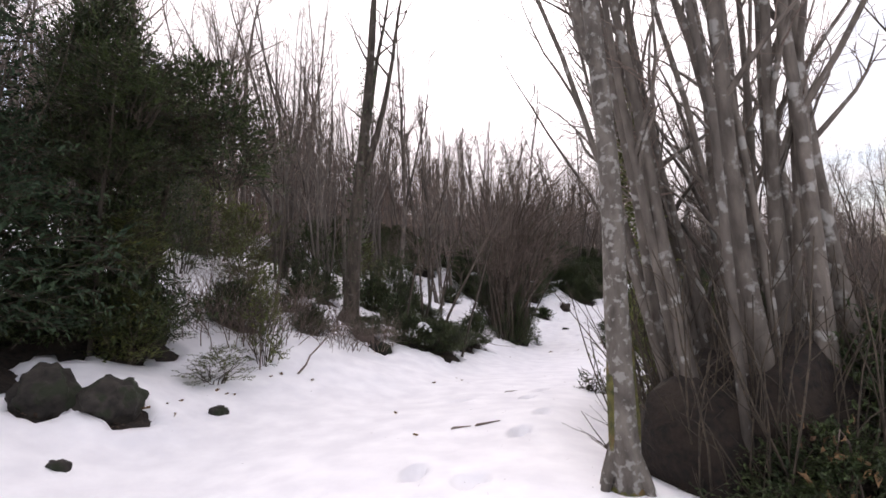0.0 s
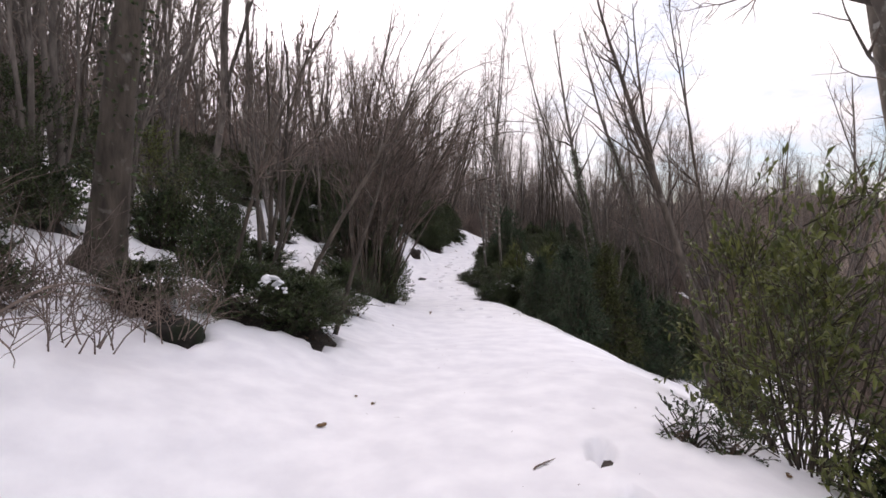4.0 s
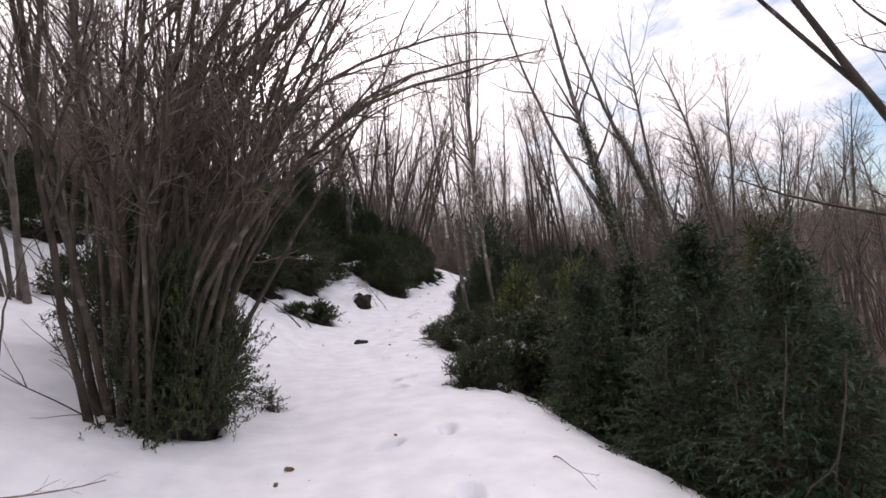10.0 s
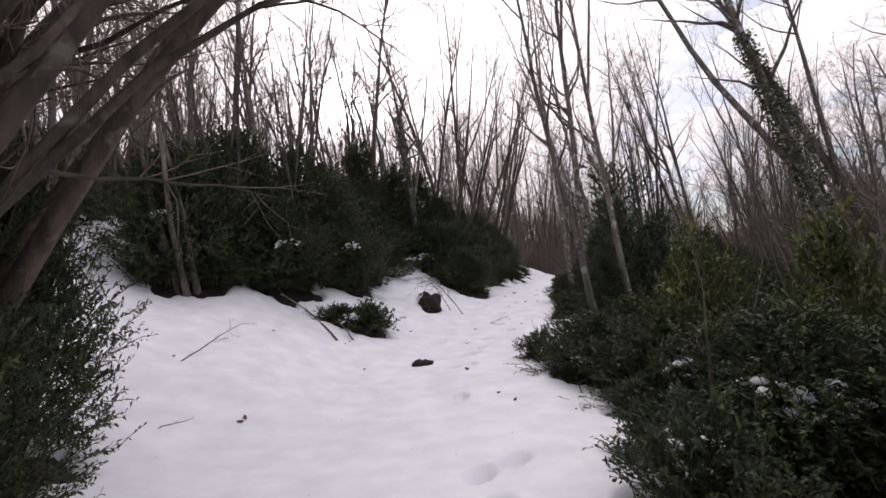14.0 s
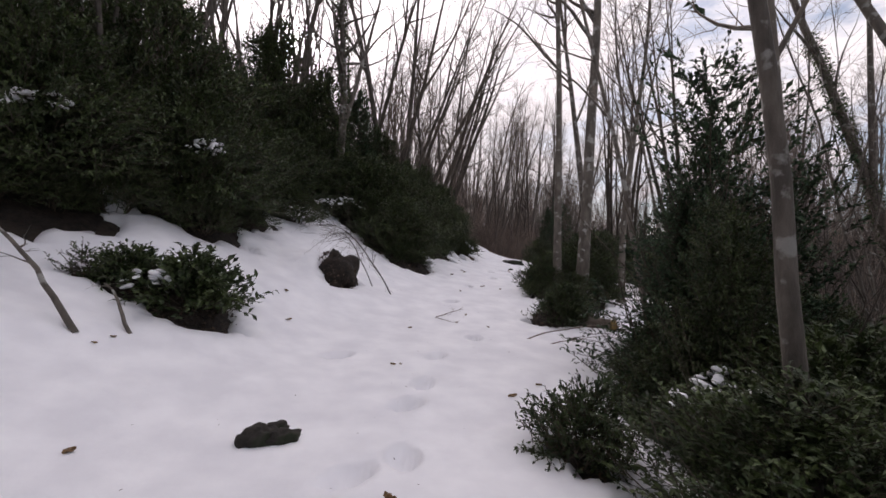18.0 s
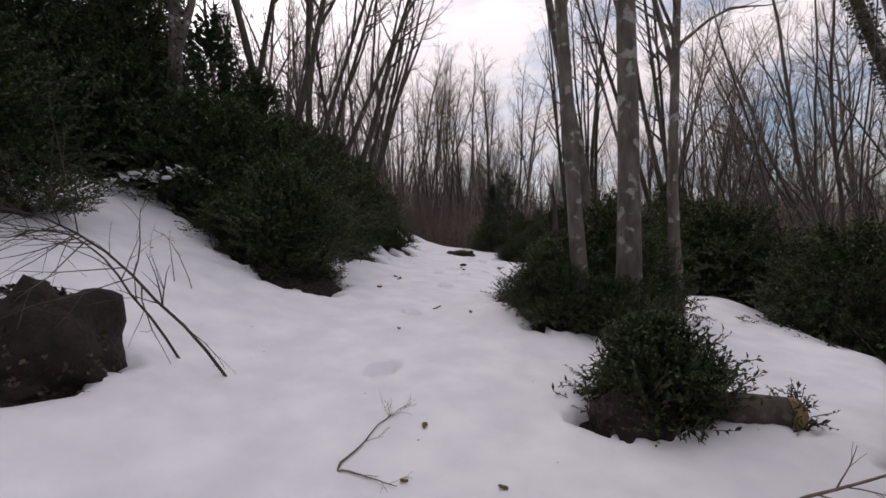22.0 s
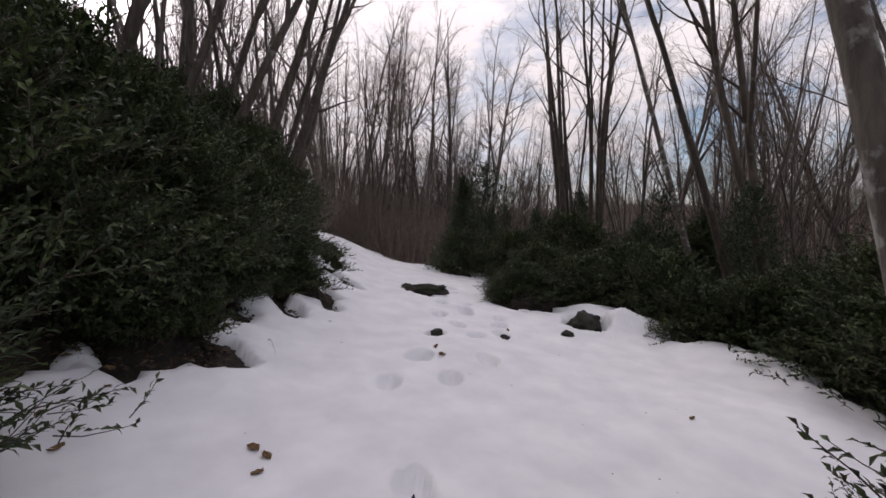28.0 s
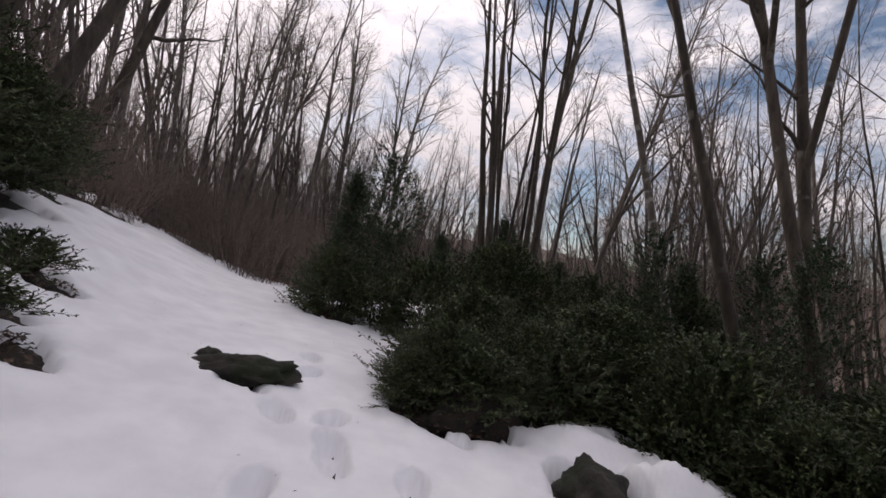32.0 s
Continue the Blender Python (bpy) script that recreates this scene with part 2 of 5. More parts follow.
def lumps(x, y):
    return (np.sin(0.9 * x + 1.3 * y + 1) * np.sin(1.1 * x - 0.7 * y + 2) * 0.6 + np.sin(2.3 * x + 0.8 * y) * np.sin(1.9 * y - 1.2 * x + 4) * 0.3
            + np.sin(4.7 * x - 2.1 * y + 3) * np.sin(3.9 * y + 2.6 * x) * 0.12)


def land(x, y):
    """Height of the snow at a place, without the footprints."""
    x, y = np.asarray(x, float), np.asarray(y, float)
    d = (x - path_x(y)) * np.interp(y, FINE_Y, LINE_C)
    z = np.interp(y, FINE_Y, LINE_Z)
    left, right = np.maximum(-d, 0), np.maximum(d, 0)
    late = np.clip((y - 31) / 6, 0, 1)
    foot = 2.1 + 0.8 * np.clip((9 - y) / 6, 0, 1)
    bank = 0.46 * soft_ramp(left - foot, 0.35) - 0.21 * soft_ramp(left - foot - 9, 3)
    bank = bank - 0.15 * soft_ramp(left - 70, 10)
    lip = 1.75 + 1.0 * np.clip((7 - y) / 6, 0, 1) + 3.5 * np.clip((y - 29.8) / 1.8, 0, 1)
    steep = 0.62 - 0.2 * late
    drop = steep * soft_ramp(right - lip, 0.3) - (steep - 0.22) * soft_ramp(right - lip - 4.5, 1.5) - 0.5 * soft_ramp(right - 48, 8) + 0.22 * soft_ramp(right - 130, 20)
    z = z + bank - drop + 0.1 * late * np.clip(-d, -2, 3)
    z = z + 0.25 * np.exp(-((x - 13.9) ** 2 + (y - 34.0) ** 2) / 1.7)
    far = np.clip((np.abs(d) - 1.2) / 3, 0, 1)
    z = z + lumps(x, y) * (0.03 + 0.13 * far) + lumps(x * 0.21, y * 0.21) * np.clip(np.abs(d) / 20 - 0.2, 0, 1) * 1.2
    return z + 0.24 * soft_ramp(y - 85, 12) * np.clip((y - 60) / 60, 0, 1) - 0.16 * soft_ramp(y - 190, 20)


# Mesh helpers.
def mesh_of(name, verts, faces, material, smooth=True):
    me = bpy.data.meshes.new(name)
    me.from_pydata(verts, [], faces)
    me.materials.append(material)
    me.polygons.foreach_set("use_smooth", [smooth] * len(me.polygons))
    me.update()
    return me


def part(name, me, parent, label=""):
    ob = new(name, me)
    ob.parent = parent
    if label:
        ob["label"] = label
    return ob


def thing(name, m, label, category, group="", kind=""):
    ob = new(name)
    ob.empty_display_size = 0.2
    ob.matrix_basis = m
    return tagged(ob, label, category, group, kind)


class Shape:
    """Vertices and faces gathered piece by piece."""

    def __init__(self):
        self.v, self.f = [], []

    def tube(self, pts, radii, sides=5, cap=True):
        pts = np.asarray(pts, float)
        along = np.gradient(pts, axis=0)
        along /= np.linalg.norm(along, axis=1)[:, None] + 1e-9
        side = np.cross(along, (0.31, 0.83, 0.46))
        side /= np.linalg.norm(side, axis=1)[:, None] + 1e-9
        other = np.cross(along, side)
        a = np.arange(sides) * 2 * np.pi / sides
        ring = pts[:, None] + np.asarray(radii)[:, None, None] * (np.cos(a)[None, :, None] * side[:, None] + np.sin(a)[None, :, None] * other[:, None])
        k = len(self.v)
        self.v += ring.reshape(-1, 3).tolist()
        for i in range(len(pts) - 1):
            for j in range(sides):
                j2 = (j + 1) % sides
                self.f.append((k + i * sides + j, k + i * sides + j2, k + (i + 1) * sides + j2, k + (i + 1) * sides + j))
        if cap:
            self.f.append(tuple(k + (len(pts) - 1) * sides + j for j in range(sides)))

    def leaf(self, p, way, up, length, width):
        """Leaves folded along the midrib; rows of places, directions and sizes."""
        p, way, up = np.atleast_2d(p), np.atleast_2d(way), np.atleast_2d(up)
        length, width = np.atleast_1d(length)[:, None], np.atleast_1d(width)[:, None]
        across = np.cross(way, up)
        across /= np.linalg.norm(across, axis=1)[:, None] + 1e-9
        lift = np.cross(across, way)
        mid = p + 0.5 * length * way + 0.05 * length * lift
        tip = p + length * way - 0.12 * length * lift
        edge = across * width * 0.5
        k = len(self.v)
        self.v += np.stack([p, mid + edge + lift * width * 0.18, tip, mid - edge + lift * width * 0.18, mid], 1).reshape(-1, 3).tolist()
        for n in range(k, k + 5 * len(p), 5):
            self.f += [(n, n + 1, n + 4), (n + 1, n + 2, n + 4), (n + 2, n + 3, n + 4), (n + 3, n, n + 4)]

    def mesh(self, name, material, smooth=True):
        return mesh_of(name, self.v, self.f, material, smooth)

    def joined(self, other, name, material, other_material, smooth=(True, True)):
        """This shape and another as one mesh, each with its own material."""
        k = len(self.v)
        me = mesh_of(name, self.v + other.v, self.f + [tuple(i + k for i in f) for f in other.f], material)
        me.materials.append(other_material)
        me.polygons.foreach_set("material_index", [0] * len(self.f) + [1] * len(other.f))
        me.polygons.foreach_set("use_smooth", [smooth[0]] * len(self.f) + [smooth[1]] * len(other.f))
        return me


def unit(v):
    return np.asarray(v, float) / (np.linalg.norm(v) + 1e-9)


def bough(rng, p, way, length, r0, r1, steps, wobble=0.1, lift=0.0):
    """A crooked, tapering branch: its points and radii."""
    pts, d = [np.asarray(p, float)], unit(way)
    step = length / steps
    for _ in range(steps):
        d = unit(d + rng.normal(0, wobble, 3) + (0, 0, lift))
        pts.append(pts[-1] + d * step)
    return np.array(pts), np.linspace(r0, r1, steps + 1)


def at_along(pts, radii, s):
    x = s * (len(pts) - 1)
    i = min(int(x), len(pts) - 2)
    w = x - i
    return pts[i] * (1 - w) + pts[i + 1] * w, unit(pts[i + 1] - pts[i]), radii[i] * (1 - w) + radii[i + 1] * w


def side_way(rng, d, angle):
    a = unit(np.cross(d, unit(rng.normal(0, 1, 3))))
    return unit(np.cos(angle) * d + np.sin(angle) * a)


def limbs(rng, branches, twigs, pts, radii, count, length, from_s=0.35, angle=0.7, lift=0.06, twig_count=6, sub=True):
    """Limbs off one stem, and twigs off each limb."""
    for _ in range(count):
        s = from_s + (1 - from_s) * rng.random() ** 0.9
        p, d, r = at_along(pts, radii, s)
        ln = length * (0.45 + 0.75 * rng.random()) * (1.15 - 0.75 * s)
        way = side_way(rng, d, angle * (0.6 + 0.7 * rng.random()))
        q, qr = bough(rng, p, way, ln, min(r * 0.6, 0.012 + 0.018 * ln), 0.004, 6, 0.13, lift)
        branches.tube(q, qr, 4, cap=False)
        for _ in range(twig_count):
            p2, d2, r2 = at_along(q, qr, 0.2 + 0.8 * rng.random())
            t_len = ln * (0.18 + 0.32 * rng.random())
            t, tr = bough(rng, p2, side_way(rng, d2, 0.6 + 0.4 * rng.random()), t_len, min(r2 * 0.75, 0.008), 0.0025, 4, 0.12, lift)
            twigs.tube(t, tr, 3, cap=False)
            if sub:
                for _ in range(2):
                    p3, d3, _ = at_along(t, tr, 0.3 + 0.65 * rng.random())
                    u, ur = bough(rng, p3, side_way(rng, d3, 0.7), t_len * 0.5, 0.0035, 0.0015, 3, 0.1, lift)
                    twigs.tube(u, ur, 3, cap=False)


def pole_tree(name, m, seed, height=11.0, radius=0.13, lean=(0.0, 0.0), forks=2, limb_count=16, bark=None, label="", group="", sway=0.03, ivy=0.0, twig_count=6, limb_length=None, low=0.35, fork_at=0.22, ivy_leaf=None):
    """A tall bare forest tree: trunk, forks, limbs and twigs; ivy up the trunk if asked for."""
    rng = np.random.default_rng(seed)
    bark = bark or BARK_GREY
    tree = thing(name, m, label or "tall bare grey-barked tree rising out of the snow", "tree", group)
    trunk, branches, twigs = Shape(), Shape(), Shape()
    pts, radii = bough(rng, (0, 0, -0.25), (lean[0], lean[1], 1), height + 0.25, radius, radius * 0.12, 16, sway, 0.002)
    radii[0] *= 1.3
    radii[1] *= 1.08
    trunk.tube(pts, radii, 12)
    for k in range(4 if radius > 0.09 else 0):
        a = 1.571 * k + rng.random()
        trunk.tube([(math.cos(a) * radius * 0.5, math.sin(a) * radius * 0.5, 0.34), (math.cos(a) * radius * 1.25, math.sin(a) * radius * 1.25, 0.1), (math.cos(a) * radius * 2.0, math.sin(a) * radius * 2.0, -0.12)], [radius * 0.5, radius * 0.45, radius * 0.2], 6)
    trunk_part = part("trunk", trunk.mesh("trunk", bark), tree)
    stems = [(pts, radii)]
    for k in range(forks):
        p, d, r = at_along(pts, radii, fork_at + 0.2 * rng.random())
        fork = Shape()
        q, qr = bough(rng, p, side_way(rng, d, 0.16 + 0.2 * rng.random()), height * (0.5 + 0.2 * rng.random()), r * 0.72, 0.012, 11, sway * 1.2, 0.08)
        fork.tube(q, qr, 7)
        part("fork", fork.mesh("fork", bark), tree)
        stems.append((q, qr))
    for q, qr in stems:
        limbs(rng, branches, twigs, q, qr, limb_count, limb_length or height * 0.24, from_s=low, angle=0.75, twig_count=twig_count)
    tagged(part("crown", branches.joined(twigs, "crown", bark, TWIG), tree), kind="stuff")
    if ivy:
        leaves = Shape()
        for _ in range(int(1800 * ivy)):
            s = rng.random() ** 0.8 * 0.62
            p, d, r = at_along(pts, radii, s)
            o = side_way(rng, d, 1.57)
            w = unit(o + rng.normal(0, 0.6, 3))
            leaves.leaf(p + o * (r + 0.02 + 0.14 * rng.random() ** 2), w, unit(rng.normal(0, 1, 3) + (0, 0, 1)), 0.06 + 0.04 * rng.random(), 0.055)
        part("ivy", leaves.mesh("ivy", ivy_leaf or LEAF, False), trunk_part, "dark green ivy climbing the trunk")
    return tree


def coppice(name, m, seed, stems=9, height=6.0, radius=0.05, spread=0.45, bend=(0.0, 0.0), limb_count=7, bark=None, label="", base=0.35, twig_count=6, group="", sag=0.0, shoots=0, wobble=0.06, stool=0.0, shoot_height=1.9):
    """A many-stemmed clump that fans out of one stool."""
    rng = np.random.default_rng(seed)
    bark = bark or BARK_BROWN
    tree = thing(name, m, label or "many-stemmed bare coppice clump", "tree", group)
    branches, twigs = Shape(), Shape()
    for k in range(stems):
        a = 2 * math.pi * (k + rng.random() * 0.7) / stems
        out_by = base * (0.3 + 0.7 * rng.random())
        h = height * (0.7 + 0.45 * rng.random())
        way = (math.cos(a) * spread * (0.3 + rng.random()) + bend[0] * 0.3, math.sin(a) * spread * (0.3 + rng.random()) + bend[1] * 0.3, 1)
        pts, d = [np.array([math.cos(a) * out_by, math.sin(a) * out_by, -0.2])], unit(way)
        steps = 12
        pull = 0.1 + 1.6 * rng.random()
        for i in range(steps):
            u = i / steps
            d = unit(d + rng.normal(0, wobble, 3) + np.array([bend[0], bend[1], 0]) * 0.16 * pull * (0.4 + u) - np.array([0, 0, pull * sag * u * u]))
            pts.append(pts[-1] + d * h / steps)
        pts = np.array(pts)
        radii = np.linspace(radius * (0.45 + 0.85 * rng.random()), 0.008, steps + 1)
        radii[0] *= 1.3
        stem = Shape()
        stem.tube(pts, radii, 7)
        part("stem", stem.mesh("stem", bark), tree)
        limbs(rng, branches, twigs, pts, radii, limb_count, h * 0.26, from_s=0.28, angle=0.55, lift=0.04, twig_count=twig_count)
    if shoots:
        thin = Shape()
        for _ in range(shoots):
            a, out_by = rng.random() * 6.28, base * (0.35 + 0.75 * rng.random())
            q, qr = bough(rng, (math.cos(a) * out_by, math.sin(a) * out_by, -0.1), (math.cos(a) * 0.14, math.sin(a) * 0.14, 1), shoot_height * (0.35 + 1.0 * rng.random()), 0.014, 0.004, 7, 0.09)
            thin.tube(q, qr, 4, cap=False)
            for _ in range(3):
                p, w, r = at_along(q, qr, 0.3 + 0.6 * rng.random())
                t, tr = bough(rng, p, side_way(rng, w, 0.5), 0.3 + 0.4 * rng.random(), 0.006, 0.002, 4, 0.12)
                thin.tube(t, tr, 3, cap=False)
        tagged(part("underwood", thin.mesh("underwood", SHRUB_STEM), tree, "thin dark shoots round the stool"), kind="stuff")
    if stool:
        # Added mound: its bulk and near-black tone make the clump's shaded inside.
        part("stool", mound(rng, base * 1.25, base * 1.1, stool, SHADED_LITTER, "stool", 0.34, 0.5), tree, "stool of roots and litter, near-black for the shade between the stems")
    tagged(part("crown", branches.joined(twigs, "crown", bark, TWIG), tree), kind="stuff")
    return tree


def mound(rng, rx, ry, h, material, name, rough=0.16, sink=0.35):
    """A lumpy mass of earth, litter or stone, its foot below the snow."""
    bm = bmesh.new()
    bmesh.ops.create_icosphere(bm, subdivisions=4, radius=1)
    off = Vector(rng.uniform(-50, 50, 3))
    for v in bm.verts:
        n = noise.fractal(v.co * 1.6 + off, 0.9, 2.1, 4)
        c = v.co * (1 + rough * n)
        v.co = (c.x * rx, c.y * ry, c.z * (h if c.z > 0 else sink))
    me = bpy.data.meshes.new(name)
    bm.to_mesh(me)
    bm.free()
    me.materials.append(material)
    me.polygons.foreach_set("use_smooth", [True] * len(me.polygons))
    return me


def shrub_meshes(seed, r=0.9, h=1.2, sprigs=380, per=10, leaf=0.085, width=0.42, material=None, cone=0.0, droop=0.0, ragged=0.75):
    """The parts of an evergreen shrub: its leafy crown, and the litter at its foot."""
    rng = np.random.default_rng(seed)
    leaves, stems = Shape(), Shape()
    off = Vector(rng.uniform(-50, 50, 3))
    for k in range(sprigs):
        a, tall = rng.random() * 2 * math.pi, rng.random() ** (1.0 + 0.6 * cone)
        fall = (1 - tall) * cone + (1 - cone) * math.sqrt(max(0.03, 1 - tall**2.2))
        lump = 1 + ragged * noise.noise(Vector((math.cos(a) * 1.5, math.sin(a) * 1.5, tall * 2.5)) + off) + 0.34 * noise.noise(Vector((math.cos(a) * 4, math.sin(a) * 4, tall * 6)) + off)
        depth = 0.35 + 0.7 * rng.random() ** 0.5 + (0.3 * rng.random() if rng.random() < 0.12 else 0.0)
        p = np.array([math.cos(a) * r * fall * lump * depth, math.sin(a) * r * fall * lump * depth, h * (0.03 + 0.97 * tall * (0.75 + 0.3 * lump))])
        way = unit(np.array([math.cos(a), math.sin(a), 0.1 + 1.1 * tall - droop]) + rng.normal(0, 0.35, 3))
        ln = leaf * (2.0 + 2.4 * rng.random())
        q, qr = bough(rng, p - way * ln, way, ln * 1.6, 0.006, 0.0025, 3, 0.12)
        stems.tube(q, qr, 3, cap=False)
        big = 1.5 if depth < 0.7 else 1.0
        s = 0.15 + 0.85 * (np.arange(per) + rng.random(per)) / per
        c = q[0] * (1 - s[:, None]) + q[-1] * s[:, None]
        w = way + rng.normal(0, 0.62, (per, 3)) + (0, 0, 0.1 - droop)
        w /= np.linalg.norm(w, axis=1)[:, None]
        leaves.leaf(c, w, rng.normal(0, 0.5, (per, 3)) + (0, 0, 1), big * leaf * (0.7 + 0.6 * rng.random(per)), np.full(per, big * leaf * width))
    for k in range(int(10 + r * 10)):
        a = rng.random() * 2 * math.pi
        q, qr = bough(rng, (math.cos(a) * r * 0.25, math.sin(a) * r * 0.25, -0.1), (math.cos(a) * 0.7 * (1 - cone) * r / h, math.sin(a) * 0.7 * (1 - cone) * r / h, 1), h * (0.55 + 0.4 * rng.random()), 0.016, 0.004, 6, 0.14)
        stems.tube(q, qr, 4, cap=False)
    for k in range(int(r * 4 * (1 - cone))):
        a = rng.random() * 2 * math.pi
        q, qr = bough(rng, (math.cos(a) * r * 0.5, math.sin(a) * r * 0.5, h * 0.3), (math.cos(a) * 0.35, math.sin(a) * 0.35, 1), h * (0.55 + 0.4 * rng.random()), 0.009, 0.003, 6, 0.1)
        stems.tube(q, qr, 4, cap=False)
    made = [("foliage", leaves.mesh("foliage", material or LEAF, False)), ("branchwork", stems.mesh("branchwork", SHRUB_STEM))]
    return made


def thicket_mesh(seed, r=1.3, h=2.6, count=110):
    """A brake of thin bare brown shoots."""
    rng = np.random.default_rng(seed)
    shape = Shape()
    for _ in range(count):
        a, d = rng.random() * 6.283, r * rng.random() ** 0.5
        q, qr = bough(rng, (math.cos(a) * d, math.sin(a) * d, -0.2), (math.cos(a) * 0.3 + rng.normal(0, 0.25), math.sin(a) * 0.3 + rng.normal(0, 0.25), 1), h * (0.4 + 0.7 * rng.random()), 0.011, 0.003, 4, 0.13)
        shape.tube(q, qr, 3, cap=False)
        for _ in range(6):
            p, w, _ = at_along(q, qr, 0.3 + 0.7 * rng.random())
            t, tr = bough(rng, p, side_way(rng, w, 0.6), 0.35 + 0.5 * rng.random(), 0.006, 0.002, 2, 0.1)
            shape.tube(t, tr, 3, cap=False)
    return shape.mesh("shoots", TWIG)


MELTED = []


def shrub(name, meshes, m, label, group="", category="shrub", melt=0.0, rise=0.15):
    """A shrub, and the patch of bare ground that it stands in."""
    ob = thing(name, m, label, category, group)
    for n, me in meshes:
        part(n, me, ob)["kind"] = "stuff"
    if melt:
        MELTED.append((m.translation.x, m.translation.y, melt, rise))
    return ob


def placed(x, y, turn=0.0, size=1.0, tall=1.0, dz=0.0):
    """A pose on the snow, with a size."""
    return Matrix.Translation((x, y, float(land(x, y)) + dz)) @ Matrix.Rotation(radians(turn), 4, "Z") @ Matrix.Diagonal((size, size, size * tall, 1))


def leafy_tree(name, m, seed, heads, radius=0.06, lean=(0.0, 0.0), label="", group=""):
    """An evergreen whose leafy boughs hang on a bare leaning trunk; heads: shrub meshes, heights up the trunk, offsets and sizes."""
    rng = np.random.default_rng(seed)
    tree = thing(name, m, label, "tree", group)
    top = max(h[1] for h in heads) + 0.5
    trunk = Shape()
    pts, radii = bough(rng, (0, 0, -0.25), (lean[0], lean[1], 1), top + 0.25, radius, radius * 0.3, 10, 0.03)
    trunk.tube(pts, radii, 8)
    part("trunk", trunk.mesh("trunk", BARK_BROWN), tree)
    for meshes, up, (ox, oy), size, tall in heads:
        p, _, r = at_along(pts, radii, (up + 0.25) / (top + 0.25))
        limb = Shape()
        end = np.array([p[0] + ox, p[1] + oy, p[2] + 0.12])
        limb.tube([p, (p + end) / 2 + (0, 0, 0.1), end], [r * 0.6, r * 0.45, r * 0.3], 5)
        bough_part = part("bough", limb.mesh("bough", BARK_BROWN), tree)
        for n, me in meshes:
            leafy = tagged(part(n, me, bough_part), kind="stuff")
            leafy.location, leafy.scale = (end[0], end[1], end[2] - 0.4 * size * tall), (size, size, size * tall)
            leafy.rotation_euler = (0, 0, rng.uniform(0, 6.28))
    return tree


# Evergreen shrubs in a few shapes, used again and again.
LOW = [shrub_meshes(11 + i, 0.5, 0.5, 280, 10, 0.06) for i in range(3)]
MID = [shrub_meshes(21 + i, 0.95, 1.25, 800, 10, 0.07) for i in range(3)]
BIG = [shrub_meshes(31 + i, 1.5, 2.3, 1700, 10, 0.085) for i in range(4)]
CONE = [shrub_meshes(41 + i, 0.95, 2.7, 1200, 11, 0.075, 0.3, LEAF_BLUE, cone=0.8, droop=0.35) for i in range(2)]
OLIVE_CONE = [shrub_meshes(44, 0.95, 2.7, 1200, 11, 0.075, 0.3, LEAF_OLIVE, cone=0.8, droop=0.35)]
YELLOWISH = [shrub_meshes(51 + i, 0.7, 1.9, 400, 9, 0.085, 0.45, LEAF_YELLOW) for i in range(2)]
TALL = [shrub_meshes(61 + i, 1.6, 4.8, 2500, 10, 0.1, 0.34, LEAF_BLUE if i else LEAF, cone=0.3, droop=0.2) for i in range(2)]
SAPLING = [shrub_meshes(56 + i, 0.75, 1.9, 190, 8, 0.085, 0.45, LEAF_YELLOW, ragged=1.0) for i in range(2)]
LAUREL = [shrub_meshes(58 + i, 0.85, 0.75, 250, 9, 0.125, 0.55, LEAF) for i in range(2)]
SPARSE = [shrub_meshes(91 + i, 1.3, 2.6, 620, 9, 0.085, 0.42, LEAF if i else LEAF_YELLOW, ragged=1.0) for i in range(3)]
HOLLY = [shrub_meshes(96, 1.05, 4.6, 820, 9, 0.08, 0.5, LEAF_BLUE, ragged=0.95)]
BRAMBLE = [thicket_mesh(75 + i, 0.7, 1.0, 34) for i in range(2)]
THICKET = [thicket_mesh(71 + i) for i in range(3)]
FOOT = {id(LAUREL): 0.7, id(LOW): 0.38, id(MID): 0.68, id(BIG): 1.08, id(CONE): 0.62, id(TALL): 1.15}


def shrubs(kind, name, label, rows, group="", melt=1.0, rise=0.15):
    foot = FOOT.get(id(kind), 0.0) * melt
    for i, (x, y, turn, size, tall) in enumerate(rows):
        shrub(name, kind[i % len(kind)], placed(x, y, turn, size, tall), label, group, melt=foot * size, rise=rise)


# First stretch: the dark yew-like trees and the coppice by the path.
shrubs(TALL, "evergreen_tree", "tall dark green evergreen tree leaning over the snow", [(-5.9, 7.5, 20, 0.95, 1.3), (-6.4, 5.0, 140, 1.1, 1.1)], rise=0.3)
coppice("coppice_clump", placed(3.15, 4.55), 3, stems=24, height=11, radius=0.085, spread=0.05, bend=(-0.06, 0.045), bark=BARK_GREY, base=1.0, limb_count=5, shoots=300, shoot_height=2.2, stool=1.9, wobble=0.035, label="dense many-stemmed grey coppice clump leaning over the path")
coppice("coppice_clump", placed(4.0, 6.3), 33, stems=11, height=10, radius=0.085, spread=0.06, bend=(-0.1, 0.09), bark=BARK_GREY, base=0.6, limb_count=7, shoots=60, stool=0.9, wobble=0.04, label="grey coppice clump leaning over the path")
pole_tree("leaning_tree", placed(3.45, 5.85), 37, height=9.5, radius=0.15, lean=(-0.13, 0.135), forks=1, bark=BARK_MOSS, ivy=1.2, ivy_leaf=LEAF_YELLOW, sway=0.02, low=0.35, fork_at=0.4, label="mossy tree with leafy ivy leaning over the path")
